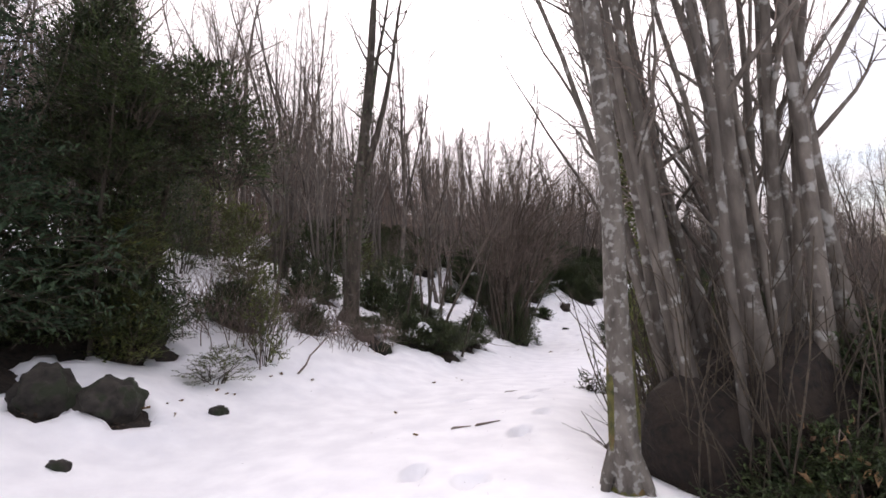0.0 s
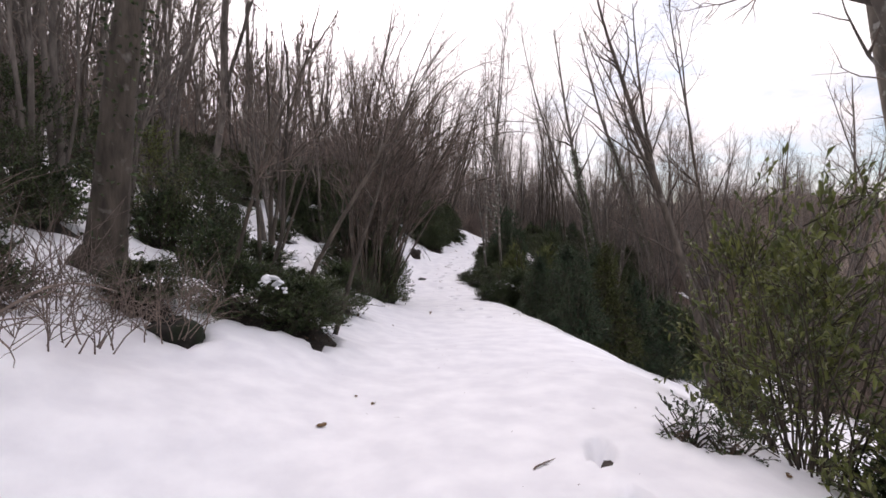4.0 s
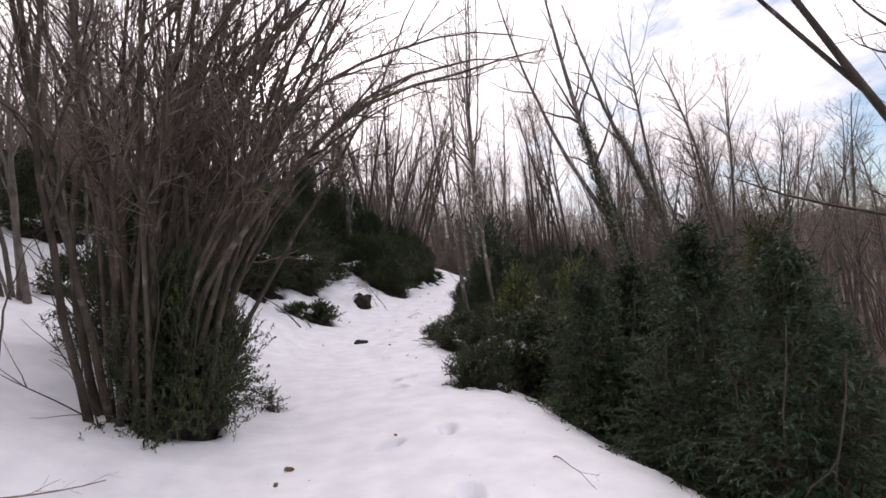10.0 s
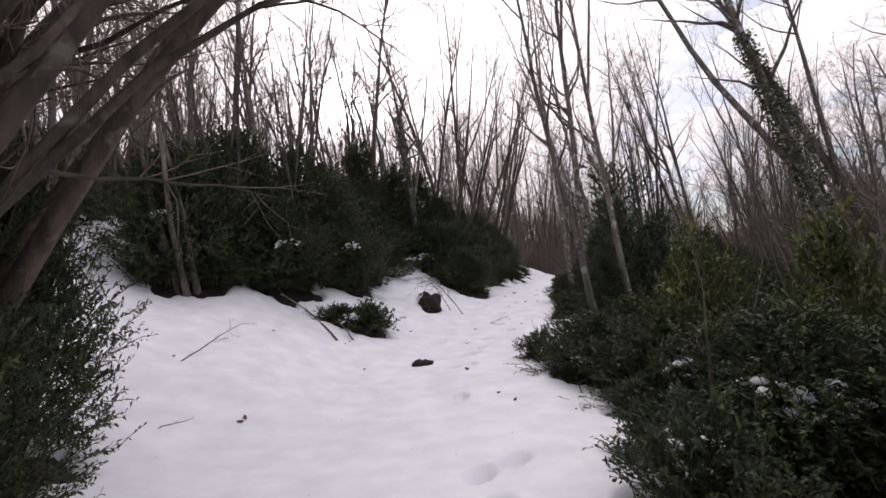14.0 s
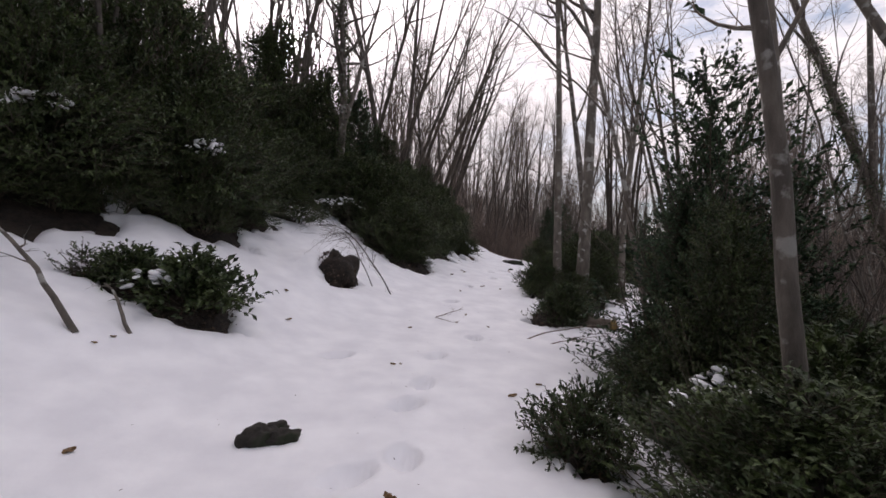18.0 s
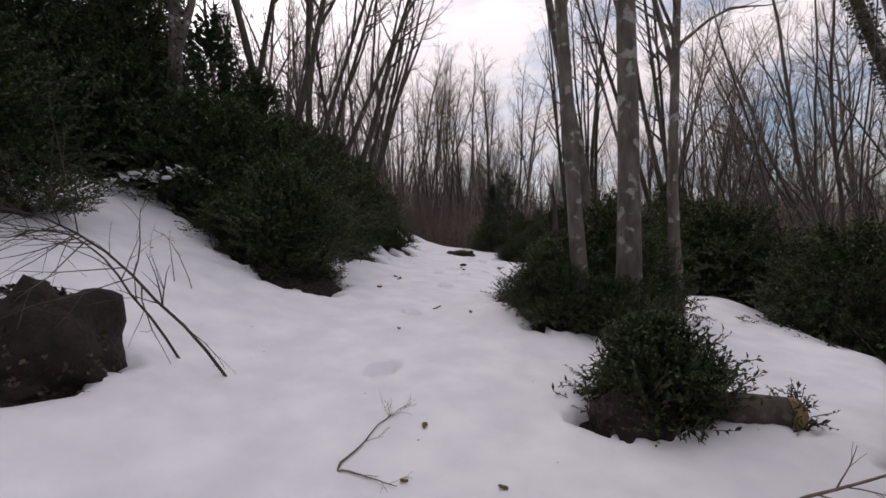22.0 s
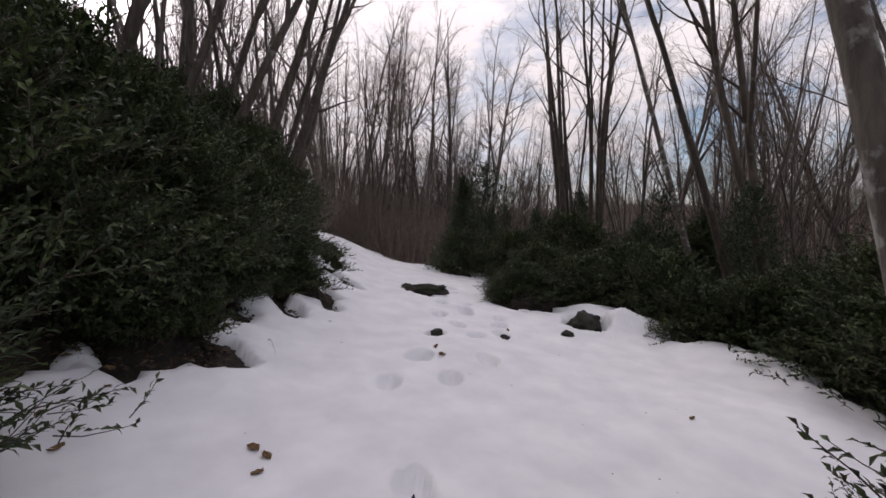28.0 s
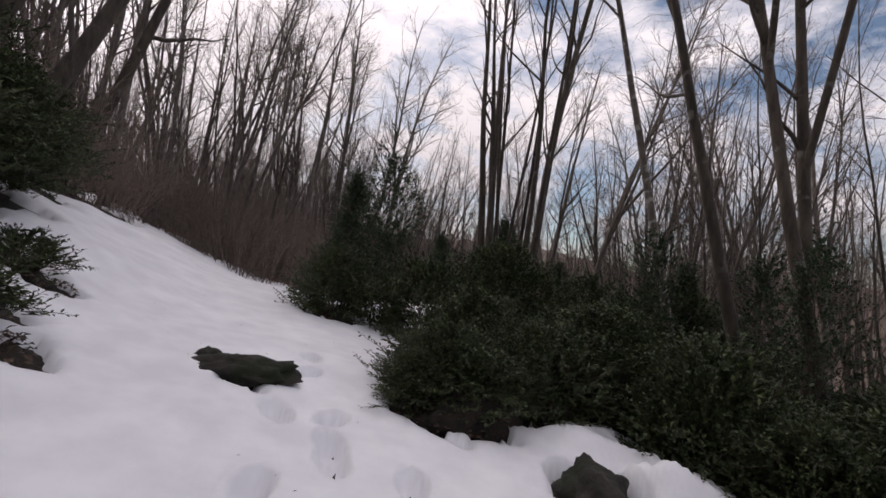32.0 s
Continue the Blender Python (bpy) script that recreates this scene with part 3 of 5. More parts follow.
pole_tree("mossy_tree", placed(1.5, 3.6), 5, height=9, radius=0.115, lean=(0.03, -0.02), forks=1, bark=BARK_MOSS, low=0.35, sway=0.022, fork_at=0.4, label="grey lichened tree with a mossy foot beside the path")
shrubs(BIG, "shrub", "dark evergreen shrub under a tall evergreen tree", [(-5.7, 6.7, 0, 0.6, 0.9), (-5.3, 7.7, 110, 0.5, 0.9), (-6.3, 8.4, 220, 0.7, 1.0)], rise=0.3)
shrubs(BIG, "shrub", "dark evergreen shrub at the foot of a coppice clump", [(3.3, 4.3, 30, 0.55, 1.0), (4.2, 3.8, 130, 0.8, 1.2), (3.9, 5.8, 230, 0.6, 0.8), (3.0, 3.3, 10, 0.5, 0.8)], rise=0.35)
shrubs(MID, "shrub", "dark evergreen shrub at the foot of a coppice clump", [(3.9, 7.2, 30, 0.8, 0.9), (2.6, 5.2, 0, 0.6, 0.7)], rise=0.3)
shrubs(SAPLING, "leafy_sapling", "yellowish green leafy sapling by the path", [(3.6, 7.9, 0, 0.8, 1.5), (4.9, 9.4, 90, 1.0, 1.5), (-3.35, 8.5, 10, 0.6, 1.4), (4.5, 8.6, 40, 0.9, 1.4), (3.3, 6.9, 200, 0.7, 1.7)])
moss_tree = bpy.data.objects["mossy_tree"]
sleeve = Shape()
sleeve.tube([(0.003 * i, -0.002 * i, -0.1 + 0.1 * i) for i in range(14)], [0.175, 0.15, 0.135, 0.128, 0.125, 0.123, 0.122, 0.121, 0.119, 0.117, 0.113, 0.108, 0.098, 0.075], 26)
for v in sleeve.v:
    s = 1 + 0.13 * noise.noise(Vector((v[0] * 5, v[1] * 5, v[2] * 2.5)))
    v[0], v[1] = v[0] * s, v[1] * s
part("moss", sleeve.mesh("moss", MOSS), next(c for c in moss_tree.children if c.name.startswith("trunk")), "ochre and green moss round the foot")
pole_tree("grey_tree", placed(6.45, 7.85), 34, height=13, radius=0.16, lean=(-0.075, 0.155), forks=2, sway=0.02, low=0.35, fork_at=0.4, label="grey bare tree on the slope below the path")
pole_tree("twin_trunk_tree", placed(-2.7, 12.9), 8, height=13, radius=0.23, lean=(0.14, 0.03), forks=3, limb_count=9, bark=BARK_BROWN, low=0.4, sway=0.02, fork_at=0.27, ivy=0.5, label="big dark tree that forks into several trunks")
shrubs(MID, "shrub", "dark evergreen shrub on the snowy bank", [(-0.1, 13.2, 0, 0.75, 0.75), (-1.0, 13.1, 120, 0.75, 0.75), (-2.1, 12.3, 60, 0.6, 0.6), (0.5, 15.4, 10, 0.6, 0.8)], "shrubs below the big tree", rise=0.25)
for i, (x, y, lx, ly) in enumerate([(-1.3, 13.4, 0.3, 0), (-0.8, 13.6, 0.25, 0.1), (-0.3, 13.5, 0.35, 0), (-0.7, 16.0, 0.25, 0.07), (-0.45, 16.05, 0.02, 0.0), (-0.5, 18.1, 0.31, 0.06), (-0.7, 15.2, 0.1, 0.1), (-0.2, 19.9, 0.1, 0), (0.4, 13.6, 0.22, 0.1), (-3.6, 16.5, 0.15, 0), (-4.4, 11.8, 0.12, 0)]):
    pole_tree("young_tree", placed(x, y), 300 + i, height=5 + (i * 37 % 30) / 10, radius=0.04 + 0.004 * (i % 4), lean=(lx, ly), forks=0, limb_count=11, bark=BARK_BROWN, sway=0.06, low=0.25, label="thin dark leaning young tree on the bank", group="young trees on the bank")
shrubs(LOW, "low_shrub", "small evergreen shrub in the snow of the bank", [(-3.2, 11.0, 0, 0.9, 1.2), (-4.0, 12.4, 50, 1.1, 1.3), (-3.9, 14.6, 90, 1.2, 1.2), (-1.6, 14.9, 130, 1.2, 1.3), (-2.6, 16.4, 10, 1.3, 1.3), (0.3, 27.6, 200, 1.2, 1.3), (-1.6, 20.2, 20, 1.4, 1.4), (-4.6, 9.9, 0, 1.2, 1.3)], "small shrubs on the bank")
leafy_tree("evergreen_tree", placed(-5.3, 7.9), 501, [(SPARSE[2], 3.0, (0.9, 0.3), 0.9, 0.6), (SPARSE[1], 3.9, (0.5, 0.1), 0.9, 0.6), (SPARSE[2], 3.3, (-0.4, 0.3), 1.0, 0.7)], 0.09, (0.1, 0.05), "dark evergreen tree with drooping boughs over the snow")
leafy_tree("evergreen_tree", placed(-5.3, 6.7), 502, [(SAPLING[1], 1.2, (0.7, -0.1), 0.62, 0.36), (SAPLING[0], 1.6, (0.4, 0.1), 0.6, 0.4), (SPARSE[1], 2.6, (0.1, 0.1), 0.6, 0.5), (SPARSE[2], 3.6, (0.2, 0.1), 0.8, 0.5)], 0.045, (0.12, 0.0), "evergreen tree whose leafy lower boughs hang to the snow")
shrubs(SAPLING, "leafy_sapling", "thin leafy shoots bent over the snow", [(-3.7, 7.4, 120, 0.6, 0.45), (-4.6, 10.6, 10, 0.6, 0.9), (-5.6, 12.6, 100, 0.7, 1.0)], "leafy shoots on the bank")
for i, (x, y, size) in enumerate([(-3.7, 9.7, 1.0), (-4.5, 9.0, 1.1), (-2.5, 10.5, 0.8), (-4.0, 11.3, 1.1), (-3.1, 11.6, 0.9), (-5.4, 10.4, 1.2), (-1.9, 11.9, 0.8)]):
    tangle = thing("bramble_patch", placed(x, y, 70 * i, size), "tangle of thin bare brown bramble stems in the snow", "bramble", "bramble patches on the bank")
    part("brushwood", BRAMBLE[i % 2], tangle)["kind"] = "stuff"
# The big clump that arches over the path.
coppice("coppice_clump", placed(2.9, 20.9), 12, stems=40, height=8.6, radius=0.046, spread=0.16, bend=(0.24, 0.03), bark=BARK_DARK, base=0.66, limb_count=9, sag=0.11, shoots=45, shoot_height=2.2, twig_count=8, wobble=0.085, stool=0.12, label="big brown coppice clump arching over the path")
shrubs(BIG, "shrub", "dark evergreen shrub growing through a coppice clump", [(3.25, 20.75, 0, 0.5, 1.7), (3.1, 21.6, 40, 0.5, 1.6), (3.25, 22.2, 120, 0.42, 1.3), (3.05, 23.2, 80, 0.5, 1.7), (2.3, 23.6, 250, 0.6, 1.6)], melt=0.7)
shrubs(HOLLY, "holly_tree", "dark leafy holly growing up through a coppice clump", [(2.5, 22.9, 200, 0.65, 0.9)], "holly trees")
coppice("coppice_clump", placed(2.6, 22.5), 13, stems=22, height=10.5, radius=0.065, spread=0.14, bend=(0.4, -0.04), bark=BARK_DARK, base=0.5, limb_count=9, sag=0.1, shoots=60, shoot_height=2.4, twig_count=8, wobble=0.075, stool=0.25, label="brown coppice clump whose stems arch over the path")
shrubs(SPARSE, "shrub", "thin leafy evergreen shrub on the snowy bank", [(-6.2, 14.2, 90, 0.8, 1.0), (-4.6, 15.6, 200, 0.8, 1.0), (-1.9, 16.6, 30, 0.7, 1.0), (-3.2, 18.4, 10, 0.8, 1.0), (-2.2, 20.6, 70, 0.8, 1.0), (-7.2, 12.2, 220, 0.8, 1.1), (-7.6, 15.0, 300, 0.9, 1.1), (-9.2, 13.2, 80, 1.0, 1.2), (-3.9, 13.6, 120, 0.5, 0.9)], "leafy shrubs on the bank")
shrubs(MID, "shrub", "dark evergreen laurel shrub on the snowy bank", [(0.95, 16.1, 0, 0.72, 1.0)])
shrubs(YELLOWISH, "leafy_sapling", "drooping leafy evergreen shoots beside boulders", [(-4.9, 6.9, 10, 0.7, 0.8)])
shrubs(BIG, "shrub", "dark evergreen laurel shrub beside the path", [(-0.2, 14.95, 40, 0.6, 0.5), (-0.9, 15.9, 200, 0.6, 0.5)], rise=0.3)
pole_tree("sapling_stem", placed(1.5, 20.6), 320, height=2.3, radius=0.018, lean=(-0.05, 0), forks=0, limb_count=3, bark=BARK_BROWN, sway=0.07, twig_count=2, label="crooked bare sapling stem in the snow")
# The drop: fir-like shrubs, forked trees and junipers.
shrubs(OLIVE_CONE, "young_fir", "tall yellowish green young conifer below the path", [(10.2, 17.9, 15, 1.05, 1.2)], rise=0.2)
shrubs(CONE, "young_fir", "young dark green conifer below the path's edge", [(7.9, 16.4, 60, 0.85, 0.95), (9.7, 18.4, 80, 1.0, 0.85), (8.75, 19.7, 200, 0.95, 0.85), (10.4, 20.4, 120, 1.2, 0.95), (8.3, 17.5, 220, 1.0, 0.95), (11.2, 19.6, 70, 1.2, 1.1)], rise=0.2)
shrubs(BIG, "shrub", "dense dark evergreen shrub among the young conifers", [(9.4, 19.3, 120, 0.85, 0.75), (10.6, 18.9, 220, 1.0, 0.9), (10.2, 21.6, 30, 0.9, 0.95), (11.9, 20.6, 150, 1.1, 1.1), (12.8, 22.4, 260, 1.1, 1.1)])
shrubs(LOW, "low_shrub", "low evergreen shrub at the edge of the path", [(7.8, 21.75, 0, 0.95, 1.2), (8.25, 22.5, 70, 1.0, 1.0), (12.6, 17.6, 30, 1.2, 1.0)])
shrubs(BIG, "shrub", "wide dark evergreen shrub below the path", [(9.45, 22.5, 0, 0.8, 0.85), (9.9, 24.3, 100, 0.8, 0.85), (11.0, 22.6, 220, 0.9, 1.0), (11.8, 25.5, 20, 0.9, 1.0), (9.1, 23.7, 60, 0.42, 0.6)])
pole_tree("forked_tree", placed(10.5, 14.0), 14, height=13, radius=0.15, lean=(-0.09, 0.16), forks=1, sway=0.025, bark=BARK_BROWN, fork_at=0.3, label="forked bare tree with a dark trunk on the slope below")
pole_tree("leaning_tree", placed(13.2, 14.9), 36, height=14, radius=0.095, lean=(-0.15, 0.33), forks=1, sway=0.025, bark=BARK_BROWN, low=0.3, fork_at=0.35, label="dark bare tree leaning over the path from the slope below")
pole_tree("leaning_tree", placed(13.6, 15.1), 38, height=14, radius=0.095, lean=(-0.1, 0.24), forks=1, sway=0.025, bark=BARK_BROWN, low=0.3, fork_at=0.4, label="dark bare tree leaning over the path from the slope below")
shrubs(BIG, "shrub", "dark evergreen shrub round the foot of a leaning tree", [(10.7, 13.7, 0, 0.5, 0.8)])
pole_tree("ivy_tree", placed(19.4, 27.4), 15, height=19, radius=0.22, lean=(-0.2, 0.05), forks=1, ivy=3.0, low=0.5, label="leaning bare tree wrapped in ivy")
pole_tree("ivy_tree", placed(28.5, 32.2), 16, height=23, radius=0.26, lean=(-0.24, 0.05), forks=1, ivy=3.0, low=0.5, label="leaning bare tree wrapped in ivy")
pole_tree("slim_tree", placed(10.05, 26.15), 17, height=10, radius=0.07, lean=(-0.06, 0.11), forks=0, sway=0.02, label="slim grey tree out of the shrubs")
pole_tree("slim_tree", placed(11.5, 26.98), 18, height=12, radius=0.078, lean=(-0.075, 0.04), forks=1, sway=0.02, fork_at=0.5, label="bare tree out of the shrubs")
pole_tree("slim_tree", placed(13.0, 29.9), 39, height=11, radius=0.055, lean=(-0.1, 0.12), forks=0, sway=0.03, label="slim bare tree out of the shrubs")
shrubs(TALL, "holly_tree", "dark leafy holly tree rising over the shrubs", [(13.8, 29.4, 90, 0.6, 1.1), (12.2, 26.4, 200, 0.5, 0.9), (11.0, 27.4, 160, 0.38, 1.2)], "holly trees")
shrubs(HOLLY, "holly_tree", "tall open holly tree with dark leaves against the sky", [(23.0, 45.7, 40, 0.72, 1.0), (25.2, 38.9, 100, 0.7, 1.0), (23.6, 40.3, 160, 0.5, 1.1), (23.2, 38.3, 220, 0.55, 1.1), (12.1, 28.45, 0, 0.95, 1.0), (12.9, 28.0, 130, 0.85, 0.95), (12.5, 28.75, 60, 0.7, 1.15)], "holly trees")
shrubs(YELLOWISH, "leafy_sapling", "laurel sapling rising over the shrubs", [(10.5, 24.5, 0, 0.9, 1.6), (11.6, 23.4, 80, 1.0, 1.7)])
shrubs(CONE, "young_fir", "dark conifer standing among the shrubs", [(11.4, 28.2, 0, 0.9, 1.05)])
# The bank ahead.
shrubs(BIG, "shrub", "dense dark evergreen shrub on the bank", [(4.3, 32.4, 0, 0.9, 1.0), (6.0, 33.9, 90, 0.9, 1.0), (2.2, 31.5, 200, 1.1, 1.1), (5.0, 35.2, 10, 1.2, 1.2), (7.2, 36.8, 130, 0.9, 0.9), (6.6, 35.3, 60, 0.75, 0.95), (3.0, 34.0, 300, 1.2, 1.2)], "shrubs on the bank", rise=0.25)
shrubs(TALL, "evergreen_tree", "tall dark evergreen on the bank", [(4.6, 34.6, 20, 0.7, 0.6), (2.4, 33.4, 100, 0.7, 0.65), (7.4, 40.2, 40, 0.95, 1.02), (6.0, 38.2, 140, 0.8, 0.8), (9.0, 41.0, 0, 0.88, 0.95), (10.6, 42.2, 70, 0.85, 0.92), (11.9, 43.4, 160, 0.8, 0.8)], "shrubs on the bank")
shrubs(LAUREL, "low_shrub", "low laurel shrub with big leaves half sunk in snow", [(6.45, 30.9, 0, 0.74, 0.95), (5.75, 31.1, 50, 0.5, 0.9)], melt=1.0, rise=0.3)
shrubs(BIG, "shrub", "big dark evergreen shrub beside the path", [(11.25, 37.6, 150, 0.74, 0.95), (12.2, 39.8, 100, 0.64, 1.0), (10.3, 39.4, 200, 0.85, 1.0), (11.3, 39.8, 300, 1.0, 0.9), (10.8, 38.4, 60, 0.6, 0.85)], "shrubs beside the path", rise=0.35)
shrubs(BIG, "shrub", "big dark evergreen shrub beside the path", [(13.2, 41.0, 30, 0.82, 0.88), (14.7, 42.4, 150, 0.7, 0.85), (12.6, 41.8, 260, 0.95, 0.95)], "shrubs beside the path", rise=0.3)
shrubs(BIG, "shrub", "big dark evergreen shrub beside the path", [(15.2, 45.2, 30, 0.9, 0.8), (13.6, 44.4, 130, 1.0, 0.9), (17.2, 49.0, 10, 0.8, 0.8), (16.6, 46.6, 80, 0.7, 0.8), (15.9, 46.8, 190, 0.9, 0.9)], "shrubs beside the path")
shrubs(LOW, "low_shrub", "low dark shrub at the foot of taller ones", [(12.95, 39.6, 0, 0.9, 0.9), (13.3, 39.85, 90, 0.85, 1.0), (12.6, 39.6, 200, 0.8, 0.9)], melt=0.5)
shrubs(MID, "shrub", "low dark evergreen shrub hanging over the snowy bank", [(4.1, 31.75, 0, 0.66, 0.8), (5.2, 32.6, 80, 0.66, 0.8), (3.1, 31.2, 170, 0.66, 0.8), (6.3, 33.15, 250, 0.6, 0.8), (2.0, 30.7, 30, 0.7, 0.8), (6.9, 34.6, 120, 0.6, 0.8), (4.7, 32.1, 210, 0.5, 0.8), (8.0, 36.2, 300, 0.7, 0.8)], "shrubs on the bank", melt=0.3, rise=0.25)
# Below the path in the second half.
shrubs(BIG, "shrub", "dense dark evergreen shrub below the path", [(9.6, 26.0, 10, 0.62, 0.66), (11.1, 27.9, 100, 0.52, 0.85), (11.2, 26.6, 190, 0.85, 0.8), (12.6, 28.2, 280, 0.7, 0.75), (12.85, 29.85, 200, 0.46, 0.75)])
shrubs(BIG, "shrub", "dark evergreen shrub overhanging the edge of the path", [(12.05, 28.95, 70, 0.5, 0.85)], melt=0.9, rise=0.3)
shrubs(LOW, "low_shrub", "low leafy shrub beside the path", [(9.4, 27.4, 0, 0.8, 1.1)])
shrubs(MID, "low_shrub", "low leafy shrub beside a fallen log", [(12.65, 31.85, 0, 0.55, 0.9)], melt=0.7, rise=0.2)
shrubs(LOW, "low_shrub", "low leafy shrub beside a fallen log", [(12.55, 31.75, 40, 0.9, 1.25), (12.78, 31.9, 150, 0.9, 1.3)], melt=0.5)
shrubs(MID, "shrub", "dark shrub over the roots of the grey trees", [(14.85, 34.5, 50, 0.75, 1.05), (15.8, 34.9, 0, 0.65, 0.9), (14.75, 33.5, 100, 0.7, 1.05), (15.4, 34.3, 200, 1.0, 1.2), (14.35, 33.75, 40, 0.45, 0.95), (14.4, 33.2, 140, 0.4, 1.0)], melt=0.8, rise=0.45)
MELTED.extend([(14.8, 35.3, 0.8, 0.4), (14.32, 34.5, 0.72, 0.4), (13.95, 33.8, 0.72, 0.35), (14.3, 33.3, 0.55, 0.35)])
MELTED.extend([(11.15, 37.1, 0.82, 0.3), (10.65, 37.85, 0.6, 0.3), (10.4, 38.7, 0.55, 0.3), (12.95, 39.85, 0.72, 0.3), (14.35, 41.6, 0.5, 0.2), (15.25, 41.95, 0.5, 0.25), (16.1, 43.6, 0.55, 0.2)])
shrubs(MID, "shrub", "low dark evergreen shrub under taller ones", [(11.05, 36.9, 20, 0.55, 0.62), (10.75, 37.5, 150, 0.55, 0.75), (11.5, 37.3, 60, 0.5, 0.6), (10.45, 38.7, 250, 0.6, 0.8), (14.75, 35.25, 90, 0.62, 0.7), (14.2, 34.55, 10, 0.6, 0.75), (13.62, 33.95, 170, 0.52, 1.15), (13.52, 33.6, 60, 0.45, 1.15), (13.85, 33.1, 300, 0.48, 1.05), (13.95, 34.2, 220, 0.55, 1.1), (15.0, 41.85, 0, 0.55, 0.75), (15.05, 42.1, 0, 0.6, 0.8), (14.3, 41.7, 90, 0.55, 0.8), (15.9, 43.4, 200, 0.6, 0.9), (12.8, 40.0, 30, 0.6, 0.8), (11.0, 37.2, 130, 0.5, 0.7), (13.9, 40.8, 260, 0.5, 0.8)], melt=0.6, rise=0.2)
pole_tree("grey_tree", placed(13.8, 33.52, dz=0.1), 21, height=14, radius=0.1, lean=(-0.015, 0.03), forks=1, sway=0.016, low=0.4, fork_at=0.4, label="grey bare tree with pale lichen patches")
pole_tree("grey_tree", placed(14.18, 33.2, dz=0.1), 22, height=15, radius=0.145, lean=(0.03, -0.05), forks=1, sway=0.016, low=0.4, fork_at=0.4, label="grey bare tree with pale lichen patches")
pole_tree("grey_tree", placed(15.6, 33.4), 25, height=11, radius=0.09, lean=(0.06, 0.02), forks=1, low=0.3, label="slim grey tree leaning away from its neighbours")
pole_tree("grey_tree", placed(16.25, 35.1), 23, height=13, radius=0.12, lean=(-0.02, 0.12), forks=1, sway=0.016, low=0.4, fork_at=0.5, label="grey bare tree with pale lichen patches")
pole_tree("ivy_stump", placed(14.5, 34.75), 41, height=1.9, radius=0.11, lean=(0.02, 0), forks=0, limb_count=2, ivy=0.6, bark=BARK_BROWN, label="broken dead trunk wrapped in dark ivy")
pole_tree("leaning_tree", placed(25.1, 39.85), 26, bark=BARK_GREY, height=15, radius=0.095, lean=(-0.05, 0.27), forks=1, sway=0.02, low=0.4, fork_at=0.45, label="bare grey tree leaning over the slope")
pole_tree("grey_tree", placed(24.25, 38.8), 27, bark=BARK_BROWN, height=15, radius=0.115, lean=(-0.016, 0.18), forks=1, sway=0.02, low=0.4, fork_at=0.35, label="tall bare tree behind the dark shrubs")
pole_tree("grey_tree", placed(23.7, 37.85), 28, bark=BARK_BROWN, height=15, radius=0.11, lean=(0.005, 0.21), forks=1, sway=0.02, low=0.4, fork_at=0.3, label="tall bare tree behind the dark shrubs")
pole_tree("grey_tree", placed(23.9, 38.2), 40, bark=BARK_BROWN, height=14, radius=0.11, lean=(0.003, 0.09), forks=1, sway=0.02, low=0.3, fork_at=0.3, label="tall bare tree behind the dark shrubs")
coppice("tall_coppice", placed(26.2, 44.4), 29, stems=11, height=15, radius=0.1, spread=0.05, bend=(-0.02, 0.03), base=0.9, limb_count=9, bark=BARK_BROWN, wobble=0.03, label="stand of tall straight stems out of one stool")
coppice("tall_coppice", placed(20.5, 38.0 - 8.5), 30, stems=7, height=14, radius=0.09, spread=0.08, base=0.8, limb_count=9, bark=BARK_GREY, label="stand of tall straight stems out of one stool")
pole_tree("ivy_tree", placed(9.6, 40.0), 31, height=13, radius=0.16, lean=(0.08, 0.0), forks=2, ivy=0.9, low=0.3, label="big bare tree with ivy on the bank")
for i, (x, y, lx) in enumerate([(14.5, 44.6, 0.3), (15.6, 45.6, 0.38), (16.8, 46.6, 0.33), (17.7, 47.2, 0.4), (18.4, 49.8, 0.3), (16.2, 48.4, 0.28), (13.4, 43.6, 0.25), (19.6, 51.5, 0.3), (12.2, 43.2, 0.2)]):
    pole_tree("leaning_tree", placed(x - 0.7, y + 1.3), 330 + i, height=13 + i % 3, radius=0.11 + 0.02 * (i % 4), lean=(lx, -0.06), sway=0.02, fork_at=0.3, forks=1, limb_count=9, bark=BARK_BROWN, low=0.3, label="bare tree leaning downhill over the shrubs", group="leaning trees on the bank")
shrubs(MID, "shrub", "dark evergreen shrub at the edge of the slope", [(20.6, 36.6, 0, 0.8, 0.9), (20.15, 41.7, 60, 0.72, 0.9), (21.2, 40.9, 160, 0.9, 0.9), (21.4, 39.2, 10, 1.0, 1.0), (21.4, 42.2, 90, 1.0, 0.9), (22.7, 44.2, 200, 1.1, 1.0), (21.7, 45.6, 200, 0.9, 1.0), (20.75, 38.35, 40, 0.75, 0.9), (21.3, 38.9, 140, 0.8, 1.0), (21.0, 37.5, 220, 0.8, 0.9)], rise=0.25)
shrubs(BIG, "shrub", "dense dark evergreen shrub below the path", [(22.4, 40.6, 0, 0.8, 0.65), (21.5, 37.6, 100, 0.75, 0.6), (23.8, 43.0, 200, 0.9, 0.9), (19.8, 34.8, 20, 0.9, 0.9), (25.4, 41.4, 20, 0.85, 0.7)])
shrubs(CONE, "young_fir", "young conifer against the sky", [(23.6, 47.5, 0, 1.0, 1.1), (26.0, 40.2, 0, 0.9, 1.1)])

# Rocks.
rng_rock = np.random.default_rng(5)


